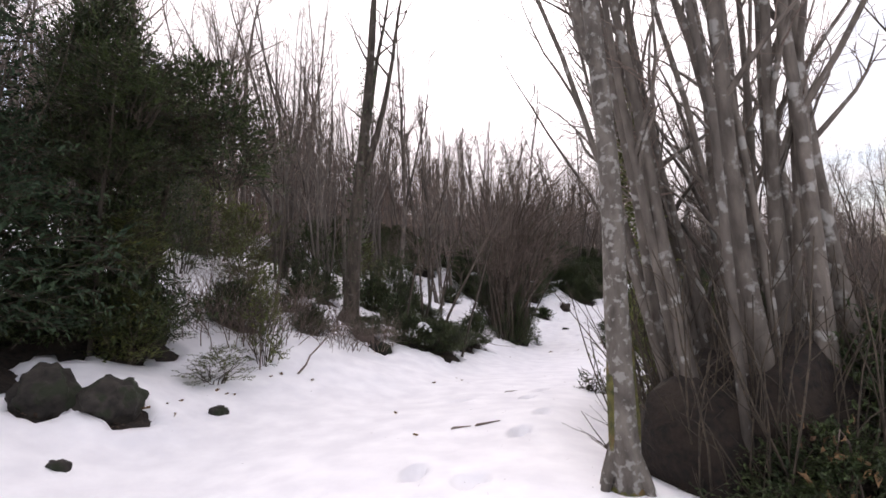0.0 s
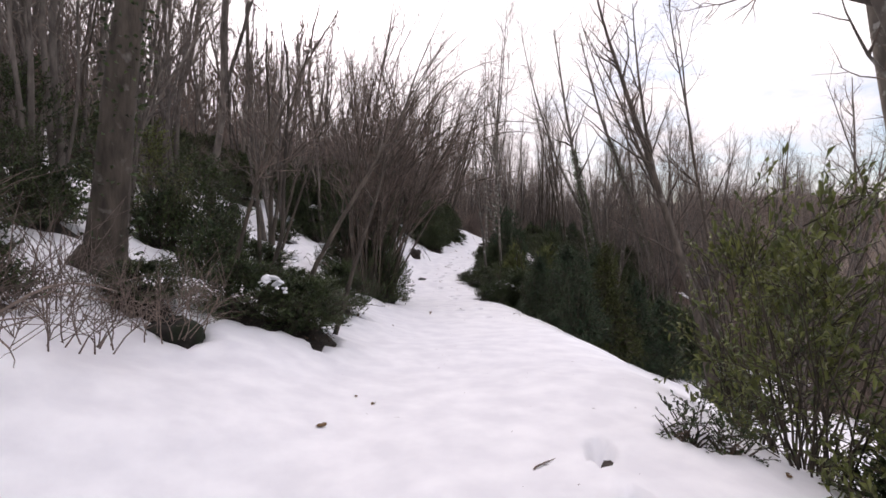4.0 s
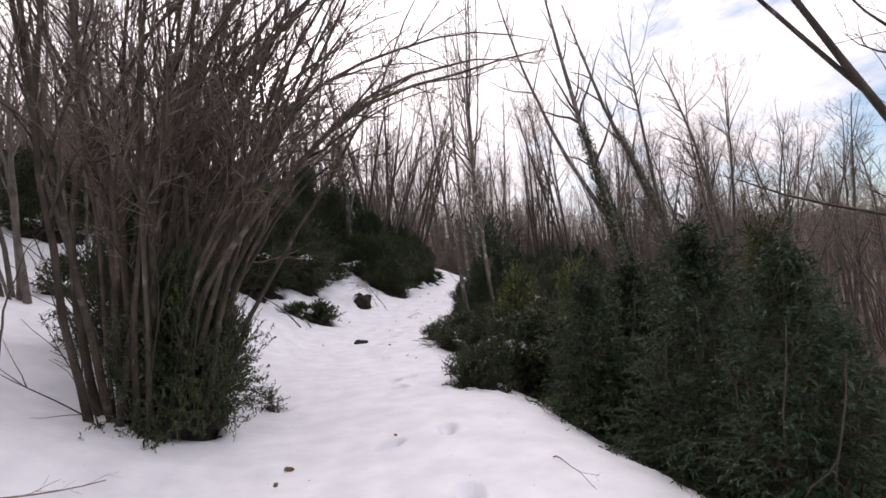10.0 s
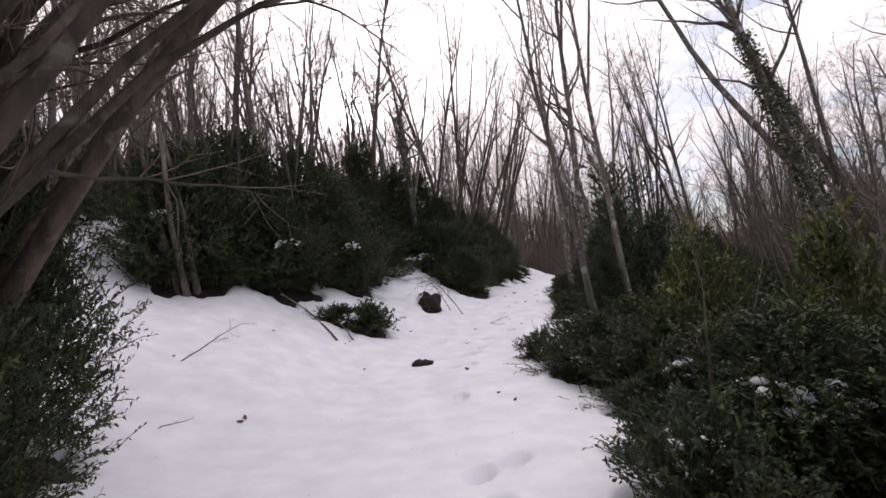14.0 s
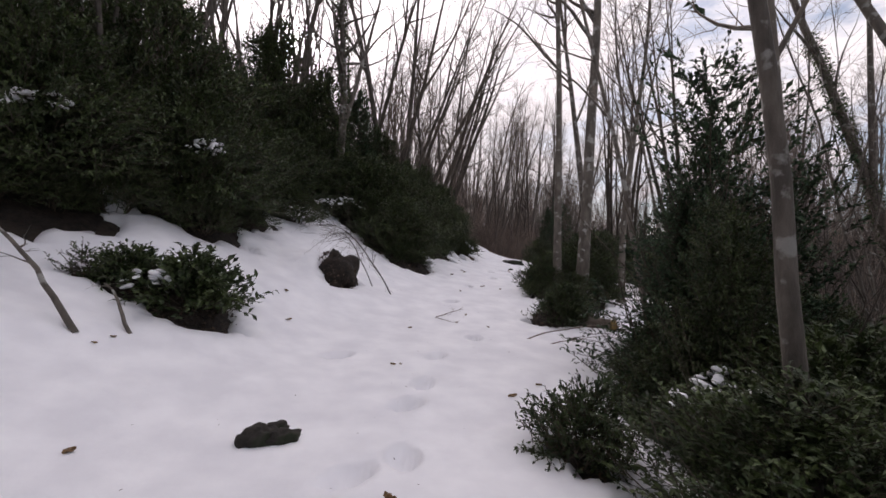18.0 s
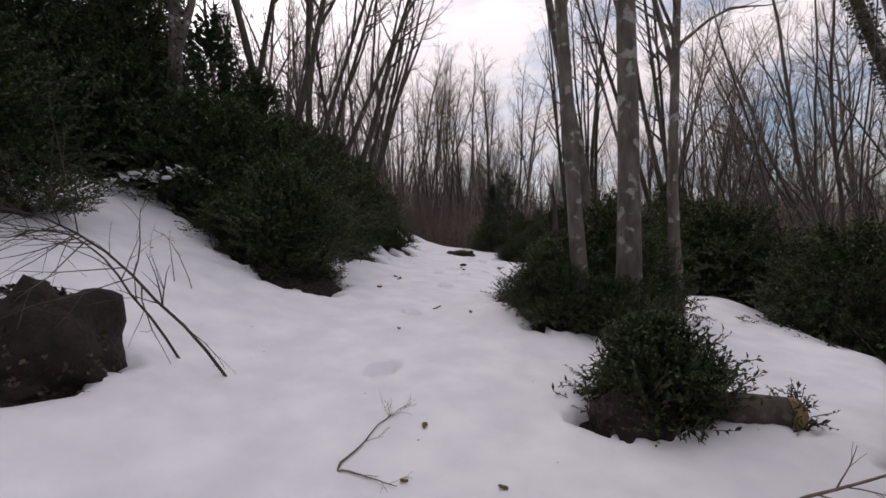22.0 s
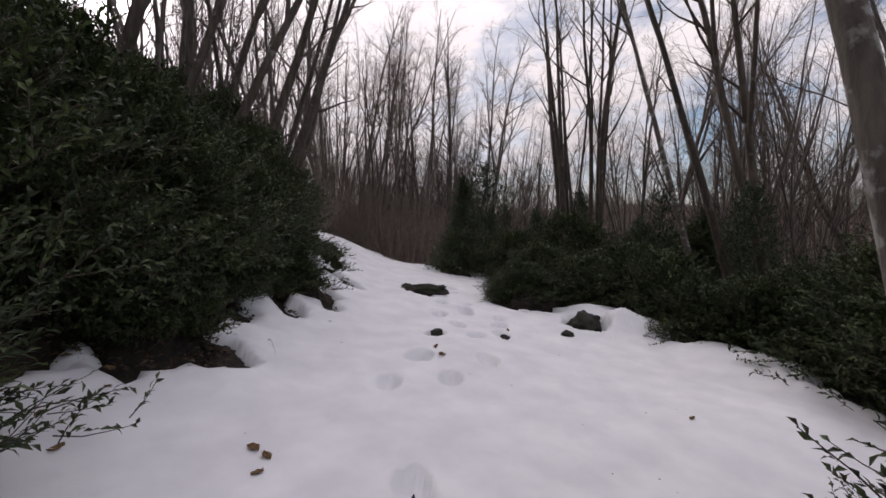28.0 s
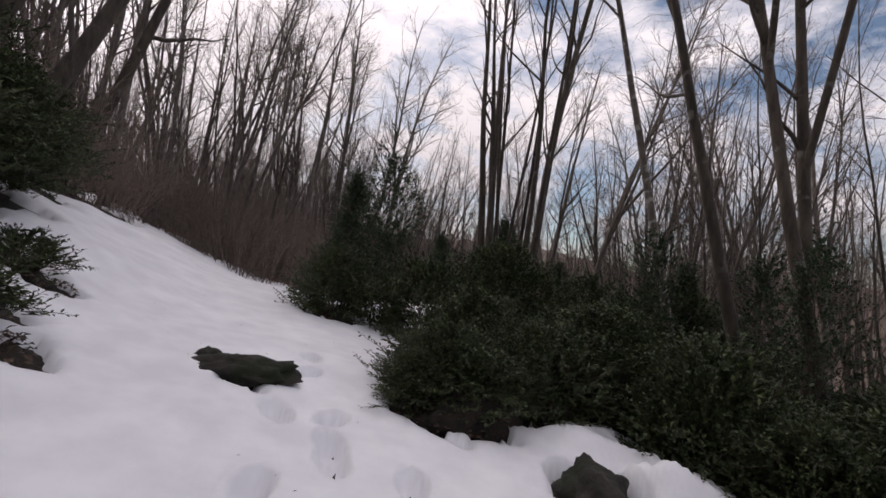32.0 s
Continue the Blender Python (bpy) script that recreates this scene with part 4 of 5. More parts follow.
def boulder(x, y, rx, ry, h, turn, label):
    ob = new("boulder", mound(rng_rock, rx, ry, h, ROCK, "boulder", 0.3, 0.3))
    ob.matrix_basis = placed(x, y, turn)
    return tagged(ob, label, "rock")


for row in [(-4.62, 5.2, 0.32, 0.27, 0.38, 20), (-4.1, 5.55, 0.37, 0.29, 0.34, 60), (-3.66, 4.27, 0.11, 0.07, 0.08, 0), (-3.2, 6.4, 0.14, 0.1, 0.1, 40), (19.62, 39.78, 0.38, 0.27, 0.24, 30), (18.78, 39.53, 0.12, 0.09, 0.08, 0),(16.53, 40.08, 0.1, 0.07, 0.05, 10), (17.45, 39.65, 0.09, 0.07, 0.05, 60),
            (14.9, 16.9, 0.7, 0.5, 0.6, 0), (-1.7, 11.8, 0.3, 0.2, 0.2, 0)]:
    MELTED.append((row[0], row[1], max(row[2], row[3]) * 0.9, 0.0)) if row[4] > 0.15 else None
    boulder(*row, "dark mossy boulder showing through the snow")
rotten_log = thing("rotten_log", placed(18.13, 42.62, -50), "dark rotten piece of log lying in the snow", "log")
part("trunk", mound(rng_rock, 0.5, 0.2, 0.17, ROCK, "trunk", 0.4, 0.12), rotten_log)
stub = part("stub", mound(rng_rock, 0.2, 0.13, 0.13, ROCK, "stub", 0.4, 0.1), rotten_log)
stub.location = (-0.34, 0.12, 0.03)
MELTED.append((18.13, 42.62, 0.2, 0.0))
stump_piece = thing("stump_piece", placed(7.15, 28.16, 20), "dark weathered stump piece lying in the snow", "stump")
part("trunk", mound(rng_rock, 0.14, 0.1, 0.11, ROCK, "trunk", 0.35, 0.1), stump_piece)
for lx, ly, rz, ln in ((0.13, 0.08, 10, 0.13), (0.14, -0.09, -8, 0.12)):
    prong = part("prong", mound(rng_rock, ln, 0.055, 0.07, ROCK, "prong", 0.3, 0.06), stump_piece)
    prong.location, prong.rotation_euler = (lx, ly, 0.02), (0, 0, radians(rz))
MELTED.extend([(19.75, 41.35, 0.55, 0.3), (20.4, 41.3, 0.6, 0.3), (19.6, 39.85, 0.3, 0.02)])


def hump(name, material, x, y, rx, ry, h, turn, label, category, rough=0.3, dz=-0.05):
    ob = new(name, mound(rng_rock, rx, ry, h, material, name, rough, 0.3))
    ob.matrix_basis = placed(x, y, turn, dz=dz)
    return tagged(ob, label, category)


shrub("shrub", MID[1], placed(19.98, 41.32, 30, 0.72, 0.62, dz=0.14), "dark evergreen shrub hanging over a bank of bare earth")
shrub("shrub", MID[2], placed(19.6, 41.75, 200, 0.42, 0.7, dz=0.12), "dark evergreen shrub hanging over a bank of bare earth")
hump("earth_bank", SHADED_LITTER, 19.9, 41.25, 0.7, 0.42, 0.36, -20, "dark overhanging bank of bare earth under the shrubs", "bank", 0.3)
hump("earth_mound", SHADED_LITTER, 8.66, 33.68, 0.42, 0.34, 0.55, 20, "round dark mound of bare earth and roots in the snow", "mound", 0.28)
hump("earth_mound", SHADED_LITTER, 12.3, 31.8, 0.36, 0.3, 0.3, 70, "dark earth at the foot of a leafy shrub", "mound", 0.16)
MELTED.extend([(8.66, 33.68, 0.4, 0.1), (12.35, 31.85, 0.3, 0.1)])
DRIFTS = [(20.2, 40.3, 0.5, 0.12), (20.7, 40.2, 0.45, 0.14), (20.0, 39.3, 0.34, 0.3), (20.6, 39.1, 0.5, 0.2), (14.5, 41.2, 0.34, 0.1), (8.35, 34.0, 0.4, 0.25)]

for i, (x, y, turn, long) in enumerate([(15.2, 41.85, -51, 1.9), (14.5, 41.4, -60, 1.7), (13.85, 40.95, -62, 1.6), (16.3, 43.3, -50, 1.6), (16.9, 44.7, -48, 1.5), (13.35, 39.75, -50, 1.3)]):
    shrub("drooping_bough", LOW[i % 3], placed(x, y, turn, 0.62) @ Matrix.Diagonal((long, 0.75, 1.0, 1)), "dark evergreen bough drooping into the snow", "drooping boughs", "branch", melt=0.2, rise=0.2)
    tip = (x + 0.42 * long * 0.62 * math.cos(radians(turn)), y + 0.42 * long * 0.62 * math.sin(radians(turn)))
    MELTED.append((tip[0], tip[1], 0.17, 0.14))
DRIFTS.extend([(15.05, 41.4, 0.36, 0.1), (14.3, 40.95, 0.36, 0.1), (13.6, 40.45, 0.36, 0.1), (15.9, 42.9, 0.36, 0.1)])

# The undergrowth of the hillside, away from the path.
def undergrowth():
    rng = np.random.default_rng(55)

    def spread(count, y_span, d_span, draw, apart):
        spots = []
        for _ in range(count * 6):
            if len(spots) == count:
                break
            y, d = rng.uniform(*y_span), rng.uniform(*d_span)
            x = float(path_x(y)) + d
            if any((x - a) ** 2 + (y - b) ** 2 < apart**2 for a, b in spots):
                continue
            spots.append((x, y))
            draw(x, y)

    def evergreen(kinds, name, label, group, size, low=0.7, high=1.15):
        def draw(x, y):
            shrub(name, kinds[int(rng.integers(len(kinds)))], placed(x, y, rng.uniform(0, 360), rng.uniform(low, high), rng.uniform(0.8, 1.15)), label, group, melt=rng.uniform(0.55, 0.95) * size)
        return draw

    def brake(x, y):
        ob = thing("thicket", placed(x, y, rng.uniform(0, 360), rng.uniform(0.8, 1.3)), "brake of thin bare brown shoots", "thicket", "brown thickets")
        part("brushwood", THICKET[int(rng.integers(3))], ob)["kind"] = "stuff"

    dark = "dark evergreen shrub in the wood"
    spread(14, (9, 27), (-24, -11), evergreen(MID, "shrub", dark, "shrubs in the wood", 0.6, 0.5, 1.1), 1.8)
    spread(34, (31, 50), (-20, -7.5), evergreen(BIG, "shrub", dark, "shrubs in the wood", 1.2), 1.7)
    spread(5, (17.5, 25), (5.5, 10), evergreen(CONE, "young_fir", "young dark green conifer on the slope", "young firs", 0.6, 0.8, 1.2), 1.6)
    spread(34, (20.5, 30), (5.6, 13), evergreen(BIG, "shrub", dark, "shrubs in the wood", 1.2, 0.8, 1.15), 1.3)
    spread(44, (28, 49), (7.0, 16), evergreen(BIG, "shrub", dark, "shrubs in the wood", 1.2, 0.7, 1.0), 1.5)
    spread(7, (52, 66), (2, 14), evergreen(BIG, "shrub", dark, "shrubs in the wood", 1.2, 0.6, 0.9), 2.5)
    spread(70, (52, 70), (-9, 13), brake, 1.1)
    spread(10, (45, 60), (3, 14), evergreen(CONE, "young_fir", "young dark green conifer on the slope", "young firs", 0.8, 0.8, 1.3), 2.0)
    spread(64, (10, 60), (-40, -13), brake, 1.5)
    spread(60, (52, 80), (-25, 30), brake, 1.8)
    spread(44, (8, 60), (16, 36), brake, 1.8)


undergrowth()

# Small things on the snow: fallen twigs and branches, dead leaves, a log, snow on the shrubs.
def twig_thing(name, start, end, radius, seed, label, arch=0.0, forks=6, fork_length=0.35, material=None, lift=0.012, sag=0.25):
    """A fallen branch from one spot on the snow to another; arch lifts its far end or its middle off the ground."""
    rng = np.random.default_rng(seed)
    (x0, y0), (x1, y1) = start, end
    n = 10
    s = np.linspace(0, 1, n + 1)
    x = x0 + (x1 - x0) * s + np.cumsum(rng.normal(0, 0.012, n + 1)) * math.dist(start, end)
    y = y0 + (y1 - y0) * s + np.cumsum(rng.normal(0, 0.012, n + 1)) * math.dist(start, end)
    z = np.array([float(land(a, b)) for a, b in zip(x, y)]) + lift + arch * np.sin(s * math.pi * (1 - sag)) - 0.02 * (s == 0)
    base = np.array([x0, y0, z[0]])
    ob = thing(name, Matrix.Translation(base), label, "branch")
    main, small = Shape(), Shape()
    pts, radii = np.c_[x, y, z] - base, np.linspace(radius, radius * 0.3, n + 1)
    main.tube(pts, radii, 6)
    part("stem", main.mesh("stem", material or TWIG), ob)
    for _ in range(forks):
        p, d, r = at_along(pts, radii, 0.25 + 0.72 * rng.random())
        w = side_way(rng, d, 0.5 + 0.4 * rng.random())
        w[2] = abs(w[2]) * (0.2 + 0.8 * (arch > 0.2)) * rng.choice((1, -0.3) if arch > 0.2 else (1, 0.4))
        q, qr = bough(rng, p, w, fork_length * (0.4 + rng.random()), r * 0.6, 0.0015, 5, 0.1)
        one = Shape()
        one.tube(q, qr, 4, cap=False)
        for _ in range(2):
            p2, d2, r2 = at_along(q, qr, 0.3 + 0.6 * rng.random())
            u, ur = bough(rng, p2, side_way(rng, d2, 0.6), fork_length * 0.35, r2 * 0.7, 0.001, 3, 0.1)
            one.tube(u, ur, 3, cap=False)
        part("twig", one.mesh("twig", material or TWIG), ob)
    return ob


twig_thing("fallen_branch", (9.75, 33.68), (8.2, 33.5), 0.014, 1, "dark dead branch arching out of the snow over a bare mound", arch=1.0, forks=26, fork_length=0.8, sag=0.35, material=BARK_BROWN)
twig_thing("fallen_branch", (9.45, 34.0), (8.5, 33.7), 0.012, 2, "thin dead branch arching out of the snow", arch=0.85, forks=18, fork_length=0.6, sag=0.35, material=BARK_BROWN)
twig_thing("fallen_twig", (10.13, 32.21), (10.75, 32.7), 0.008, 3, "thin forked twig lying on the snow", forks=7, fork_length=0.3)
twig_thing("fallen_twig", (10.15, 32.2), (10.4, 31.92), 0.007, 4, "thin twig lying on the snow", forks=3, fork_length=0.15)
twig_thing("fallen_branch", (11.2, 30.87), (12.5, 30.3), 0.012, 5, "long thin branch reaching from the shrubs across the snow", arch=0.3, forks=5, fork_length=0.3, sag=0.5)
twig_thing("fallen_branch", (11.35, 30.5), (12.3, 30.1), 0.009, 6, "thin branch reaching from the shrubs across the snow", arch=0.15, forks=3, fork_length=0.25, sag=0.5)
twig_thing("bramble_shoot", (6.58, 17.9), (6.3, 17.05), 0.007, 7, "thin curved bramble shoot on the snow", arch=0.08, forks=1, fork_length=0.2)
twig_thing("fallen_branch", (1.7, 18.0), (2.9, 19.0), 0.012, 8, "thin bent branch lying on the snow", arch=0.05, forks=4, fork_length=0.4)
twig_thing("fallen_branch", (1.4, 18.3), (0.9, 18.2), 0.035, 9, "broken dark branch stuck up out of the snow", arch=0.7, forks=2, fork_length=0.3, sag=0.5)
twig_thing("fallen_twig", (3.7, 24.62), (3.95, 25.05), 0.007, 10, "small twig on the snow", forks=3, fork_length=0.15)
twig_thing("fallen_twig", (3.35, 26.69), (4.0, 28.2), 0.012, 11, "thin twig with a clod standing in the snow", arch=0.3, forks=6, fork_length=0.4, sag=0.4)
twig_thing("fallen_branch", (5.65, 29.64), (4.4, 30.6), 0.03, 12, "gnarled pale branch leaning out of the snow beside a low shrub", arch=0.45, forks=4, fork_length=0.5, material=BARK_GREY, sag=0.45)
twig_thing("fallen_branch", (6.0, 29.9), (5.6, 30.5), 0.02, 13, "crooked branch out of a low shrub", arch=0.2, forks=2, fork_length=0.3, material=BARK_GREY)
twig_thing("fallen_twig", (0.1, 5.8), (0.36, 5.84), 0.016, 14, "dark piece of bark on the snow", forks=0)
twig_thing("fallen_twig", (0.42, 5.86), (0.75, 5.98), 0.018, 15, "dark piece of bark on the snow", forks=1, fork_length=0.1)
twig_thing("fallen_twig", (1.1, 8.43), (1.34, 8.5), 0.009, 16, "short dark stick on the snow", forks=1, fork_length=0.08)
twig_thing("fallen_twig", (14.15, 39.94), (14.1, 39.4), 0.004, 17, "grass-thin stalk on the snow", arch=0.1, forks=0)
twig_thing("dry_stalk", (9.48, 35.63), (9.42, 35.85), 0.006, 18, "thin dry stalk standing in the snow", arch=0.4, forks=3, fork_length=0.15, sag=0.45)
twig_thing("dry_stalk", (9.65, 35.6), (9.35, 36.1), 0.006, 19, "thin dry stalk standing in the snow", arch=0.35, forks=4, fork_length=0.2, sag=0.4)
twig_thing("fallen_stick", (20.05, 39.75), (19.9, 39.3), 0.022, 20, "short dark stick half sunk in snow", arch=0.05, forks=1, fork_length=0.1)
twig_thing("fallen_branch", (-2.75, 8.5), (-1.9, 10.2), 0.02, 21, "bent dead branch leaning over the snow", arch=0.75, forks=9, fork_length=0.7, sag=0.4)
twig_thing("fallen_branch", (-3.3, 8.2), (-3.9, 10.2), 0.014, 22, "bent dead branch leaning over the snow", arch=0.85, forks=9, fork_length=0.8, sag=0.4)
twig_thing("fallen_branch", (22.6, 38.6), (24.6, 40.4), 0.05, 23, "fallen trunk propped in the shrubs", arch=0.9, forks=6, fork_length=0.9, material=BARK_BROWN, sag=0.5)
twig_thing("fallen_branch", (9.1, 19.0), (10.4, 21.6), 0.02, 24, "dead branch caught in the conifers", arch=1.5, forks=7, fork_length=0.6, sag=0.5)


def thin_pole(x, y, h, lean, seed, label="slim bare pole standing among the shrubs"):
    pole_tree("bare_pole", placed(x, y), seed, height=h, radius=0.02, lean=lean, forks=0, limb_count=4, twig_count=3, bark=BARK_BROWN, sway=0.05, label=label, group="bare poles among the shrubs")


for i, (x, y, h, lx) in enumerate([(9.6, 20.2, 3.4, 0.05), (10.2, 22.4, 3.6, -0.1), (8.6, 22.6, 2.6, 0.02), (10.9, 24.3, 3.8, 0.2), (9.8, 25.0, 2.6, -0.03), (11.6, 21.6, 4.0, 0.1), (12.8, 23.6, 4.2, 0.0), (11.9, 27.2, 3.0, 0.1)]):
    thin_pole(x, y, h, (lx, 0), 400 + i)

# A bent fallen trunk with snow lying along it.
bent = thing("snowy_log", Matrix.Translation((0, 0, 0)), "bent fallen log among the shrubs with snow along it", "log")
way = np.array([[12.55, 29.65, -1.75], [12.7, 29.55, -0.35], [13.0, 29.36, 0.06], [13.4, 29.15, 0.0], [13.8, 28.95, -0.25], [14.2, 28.75, -0.6], [14.5, 28.6, -1.3], [14.7, 28.5, -2.8]])
bent_shape, rime = Shape(), Shape()
bent_shape.tube(way, [0.08, 0.085, 0.085, 0.08, 0.08, 0.075, 0.07, 0.065], 9)
rime.tube(way[2:7] + (0, 0, 0.075), [0.02, 0.075, 0.085, 0.075, 0.03], 9)
part("trunk", bent_shape.mesh("trunk", BARK_BROWN), bent)
part("snow_strip", rime.mesh("snow_strip", SNOW), bent, "strip of snow lying along the trunk")

# The sawn log beside the low leafy shrub.
log = thing("log", placed(12.92, 31.42, -47, 1.1), "dark fallen log with a pale yellowish broken end", "log")
log_shape, end_shape = Shape(), Shape()
log_shape.tube([(-0.35, 0, 0.02), (-0.1, 0.01, 0.05), (0.15, 0, 0.05), (0.34, 0, 0.04)], [0.12, 0.13, 0.12, 0.115], 12)
end_shape.tube([(0.34, 0, 0.04), (0.40, 0.0, 0.035), (0.44, 0.01, 0.02)], [0.116, 0.108, 0.05], 12)
part("trunk", log_shape.mesh("trunk", BARK_BROWN), log)
part("broken_end", end_shape.mesh("broken_end", RAW_WOOD), log, "pale yellow broken wood")


# Dead leaves dropped on the snow.
def dead_leaf_mesh(seed):
    rng = np.random.default_rng(seed)
    bm = bmesh.new()
    rows = []
    for i in range(6):
        u = i / 5
        wide = 0.34 * math.sin(math.pi * min(0.96, 0.06 + u * 0.92)) + 0.02
        rows.append([bm.verts.new((u - 0.5, s * wide * (1 + 0.15 * rng.normal()), 0.22 * abs(s) ** 2 + 0.14 * (u - 0.5) ** 2 + 0.04 * rng.normal())) for s in (-1, -0.5, 0, 0.5, 1)])
    for a, b in zip(rows, rows[1:]):
        for k in range(4):
            bm.faces.new((a[k], a[k + 1], b[k + 1], b[k]))
    me = bpy.data.meshes.new("dead_leaf")
    bm.to_mesh(me)
    bm.free()
    me.materials.append(DEAD_LEAF)
    return me


DEAD = [dead_leaf_mesh(i) for i in range(4)]
EARLY = [(-0.74, 6.9), (2.75, 6.19), (3.13, 6.67), (-3.81, 5.79), (-3.73, 6.12), (-3.53, 5.93), (-3.67, 6.35), (-3.56, 7.14), (-3.4, 7.12), (-3.31, 7.19), (-0.34, 5.57), (0.37, 10.4), (-0.24, 9.82),
         (-3.08, 8.09), (-2.96, 8.29), (-2.45, 8.46), (0.25, 10.71), (3.04, 7.84), (4.15, 18.76), (2.22, 16.12)]
MIDWAY = [(4.4, 25.1), (5.54, 19.56), (4.3, 19.13), (4.44, 25.21), (3.22, 26.89), (2.58, 27.71), (7.83, 25.02), (7.76, 25.47), (7.81, 27.13), (4.38, 29.23), (6.08, 28.1), (7.82, 27.18), (8.64, 29.81), (5.81, 29.57),
          (7.59, 31.38), (8.73, 29.79), (9.98, 28.81), (5.91, 29.75), (9.51, 28.58), (9.45, 31.55), (10.9, 31.63), (7.61, 32.3), (10.86, 32.43), (10.45, 31.95)]
LATE = [(8.89, 33.31), (13.52, 34.24), (9.27, 36.71), (13.41, 37.83), (12.73, 35.34), (11.74, 34.55), (13.55, 34.07), (13.98, 33.69), (16.07, 39.5), (13.51, 37.98), (12.63, 37.04), (12.84, 35.42), (13.01, 34.85), (12.03, 37.01),
        (12.76, 39.12), (12.74, 38.92), (12.4, 38.66), (12.48, 38.37), (13.46, 38.09), (17.2, 36.94), (15.97, 39.26), (16.47, 40.03), (15.98, 39.29), (17.86, 39.97), (15.22, 40.71)]
leaf_rng = np.random.default_rng(15)
for i, (x, y) in enumerate(EARLY + MIDWAY + LATE):
    ob = new("dead_leaf", DEAD[i % 4])
    ob.matrix_basis = placed(x, y, leaf_rng.uniform(0, 360), leaf_rng.uniform(0.045, 0.1), dz=0.004) @ pose(0, 0, 0, leaf_rng.normal(0, 14), leaf_rng.normal(0, 14))
    tagged(ob, "curled brown dead leaf lying on the snow", "leaf", "dead leaves on the snow")


def litter_leaves():
    """Dead leaves that lie thick on the bare patches near the path."""
    rng = np.random.default_rng(16)
    shape = Shape()
    near = [m for m in MELTED if abs(m[0] - float(path_x(m[1]))) < 5.5 and m[1] < 46]
    for px, py, r, up in near:
        n = int(800 * r * r) + 40
        a, q = rng.random(n) * 6.283, r * np.sqrt(rng.random(n)) * 1.02
        x, y = px + np.cos(a) * q, py + np.sin(a) * q
        z = land(x, y) - 0.11 + up * np.clip((1 - q / r) + 0.25, 0, 1) + 0.03
        w = rng.normal(0, 1, (n, 3)) * (1, 1, 0.35)
        w /= np.linalg.norm(w, axis=1)[:, None]
        shape.leaf(np.c_[x, y, z], w, rng.normal(0, 0.35, (n, 3)) + (0, 0, 1), rng.uniform(0.04, 0.09, n), rng.uniform(0.025, 0.045, n))
    for px, py, r, h in ((8.66, 33.68, 0.4, 0.5), (12.3, 31.8, 0.33, 0.25)):
        n = 420
        a, q = rng.random(n) * 6.283, np.sqrt(rng.random(n))
        x, y = px + np.cos(a) * q * r, py + np.sin(a) * q * r
        z = land(x, y) + h * np.sqrt(1 - q * q) - 0.05
        w = rng.normal(0, 1, (n, 3))
        w /= np.linalg.norm(w, axis=1)[:, None]
        shape.leaf(np.c_[x, y, z], w, rng.normal(0, 0.4, (n, 3)) + np.c_[np.cos(a) * q, np.sin(a) * q, 1 - q], rng.uniform(0.03, 0.08, n), rng.uniform(0.02, 0.04, n))
    tagged(new("leaf_litter", shape.mesh("leaf_litter", SHADED_LEAF, False)), "brown dead leaves on the bare earth", "leaves", kind="stuff")


# Leafy sprigs that stick out of the snow.
SPRIG = [shrub_meshes(81 + i, 0.22, 0.3, 34, 8, 0.045) for i in range(2)]
for x, y, s in [(4.28, 22.0, 1.0), (2.69, 8.46, 1.1), (2.95, 8.25, 1.0), (8.1, 21.4, 1.2), (14.9, 41.6, 1.0), (13.2, 31.1, 0.8), (12.1, 37.7, 0.7), (5.3, 30.9, 0.9)]:
    shrub("leafy_sprig", SPRIG[int(x * 7) % 2], placed(x, y, x * 91, s), "small leafy evergreen sprig out of the snow", "leafy sprigs", "plant", melt=0.07)

# Snow lying on the shrubs.
def snow_on(x, y, z, rx, ry, seed):
    """Clots of snow caught among the leaves, over one patch of a shrub."""
    rng = np.random.default_rng(seed)
    bm = bmesh.new()
    for _ in range(24):
        a, q = rng.random() * 6.283, math.sqrt(rng.random())
        size = rng.uniform(0.025, 0.075) * (1.2 - 0.5 * q)
        m = Matrix.Translation((math.cos(a) * q * rx * 1.2, math.sin(a) * q * ry * 1.4, -0.16 * q * q + rng.normal(0, 0.03))) @ pose(0, 0, 0, rng.normal(0, 18), rng.normal(0, 18), rng.uniform(0, 360))
        made = bmesh.ops.create_icosphere(bm, subdivisions=2, radius=1, matrix=m @ Matrix.Diagonal((size * rng.uniform(0.8, 1.6), size, size * 0.45, 1)))
        for v in made["verts"]:
            v.co += noise.noise_vector(v.co * 14) * 0.018
    me = bpy.data.meshes.new("snow_cap")
    bm.to_mesh(me)
    bm.free()
    me.materials.append(SNOW)
    me.polygons.foreach_set("use_smooth", [True] * len(me.polygons))
    ob = new("snow_cap", me)
    ob.matrix_basis = Matrix.Translation((x, y, float(land(x, y)) + z))
    return tagged(ob, "clots of snow caught on an evergreen shrub", "snow", "snow on the shrubs", "stuff")


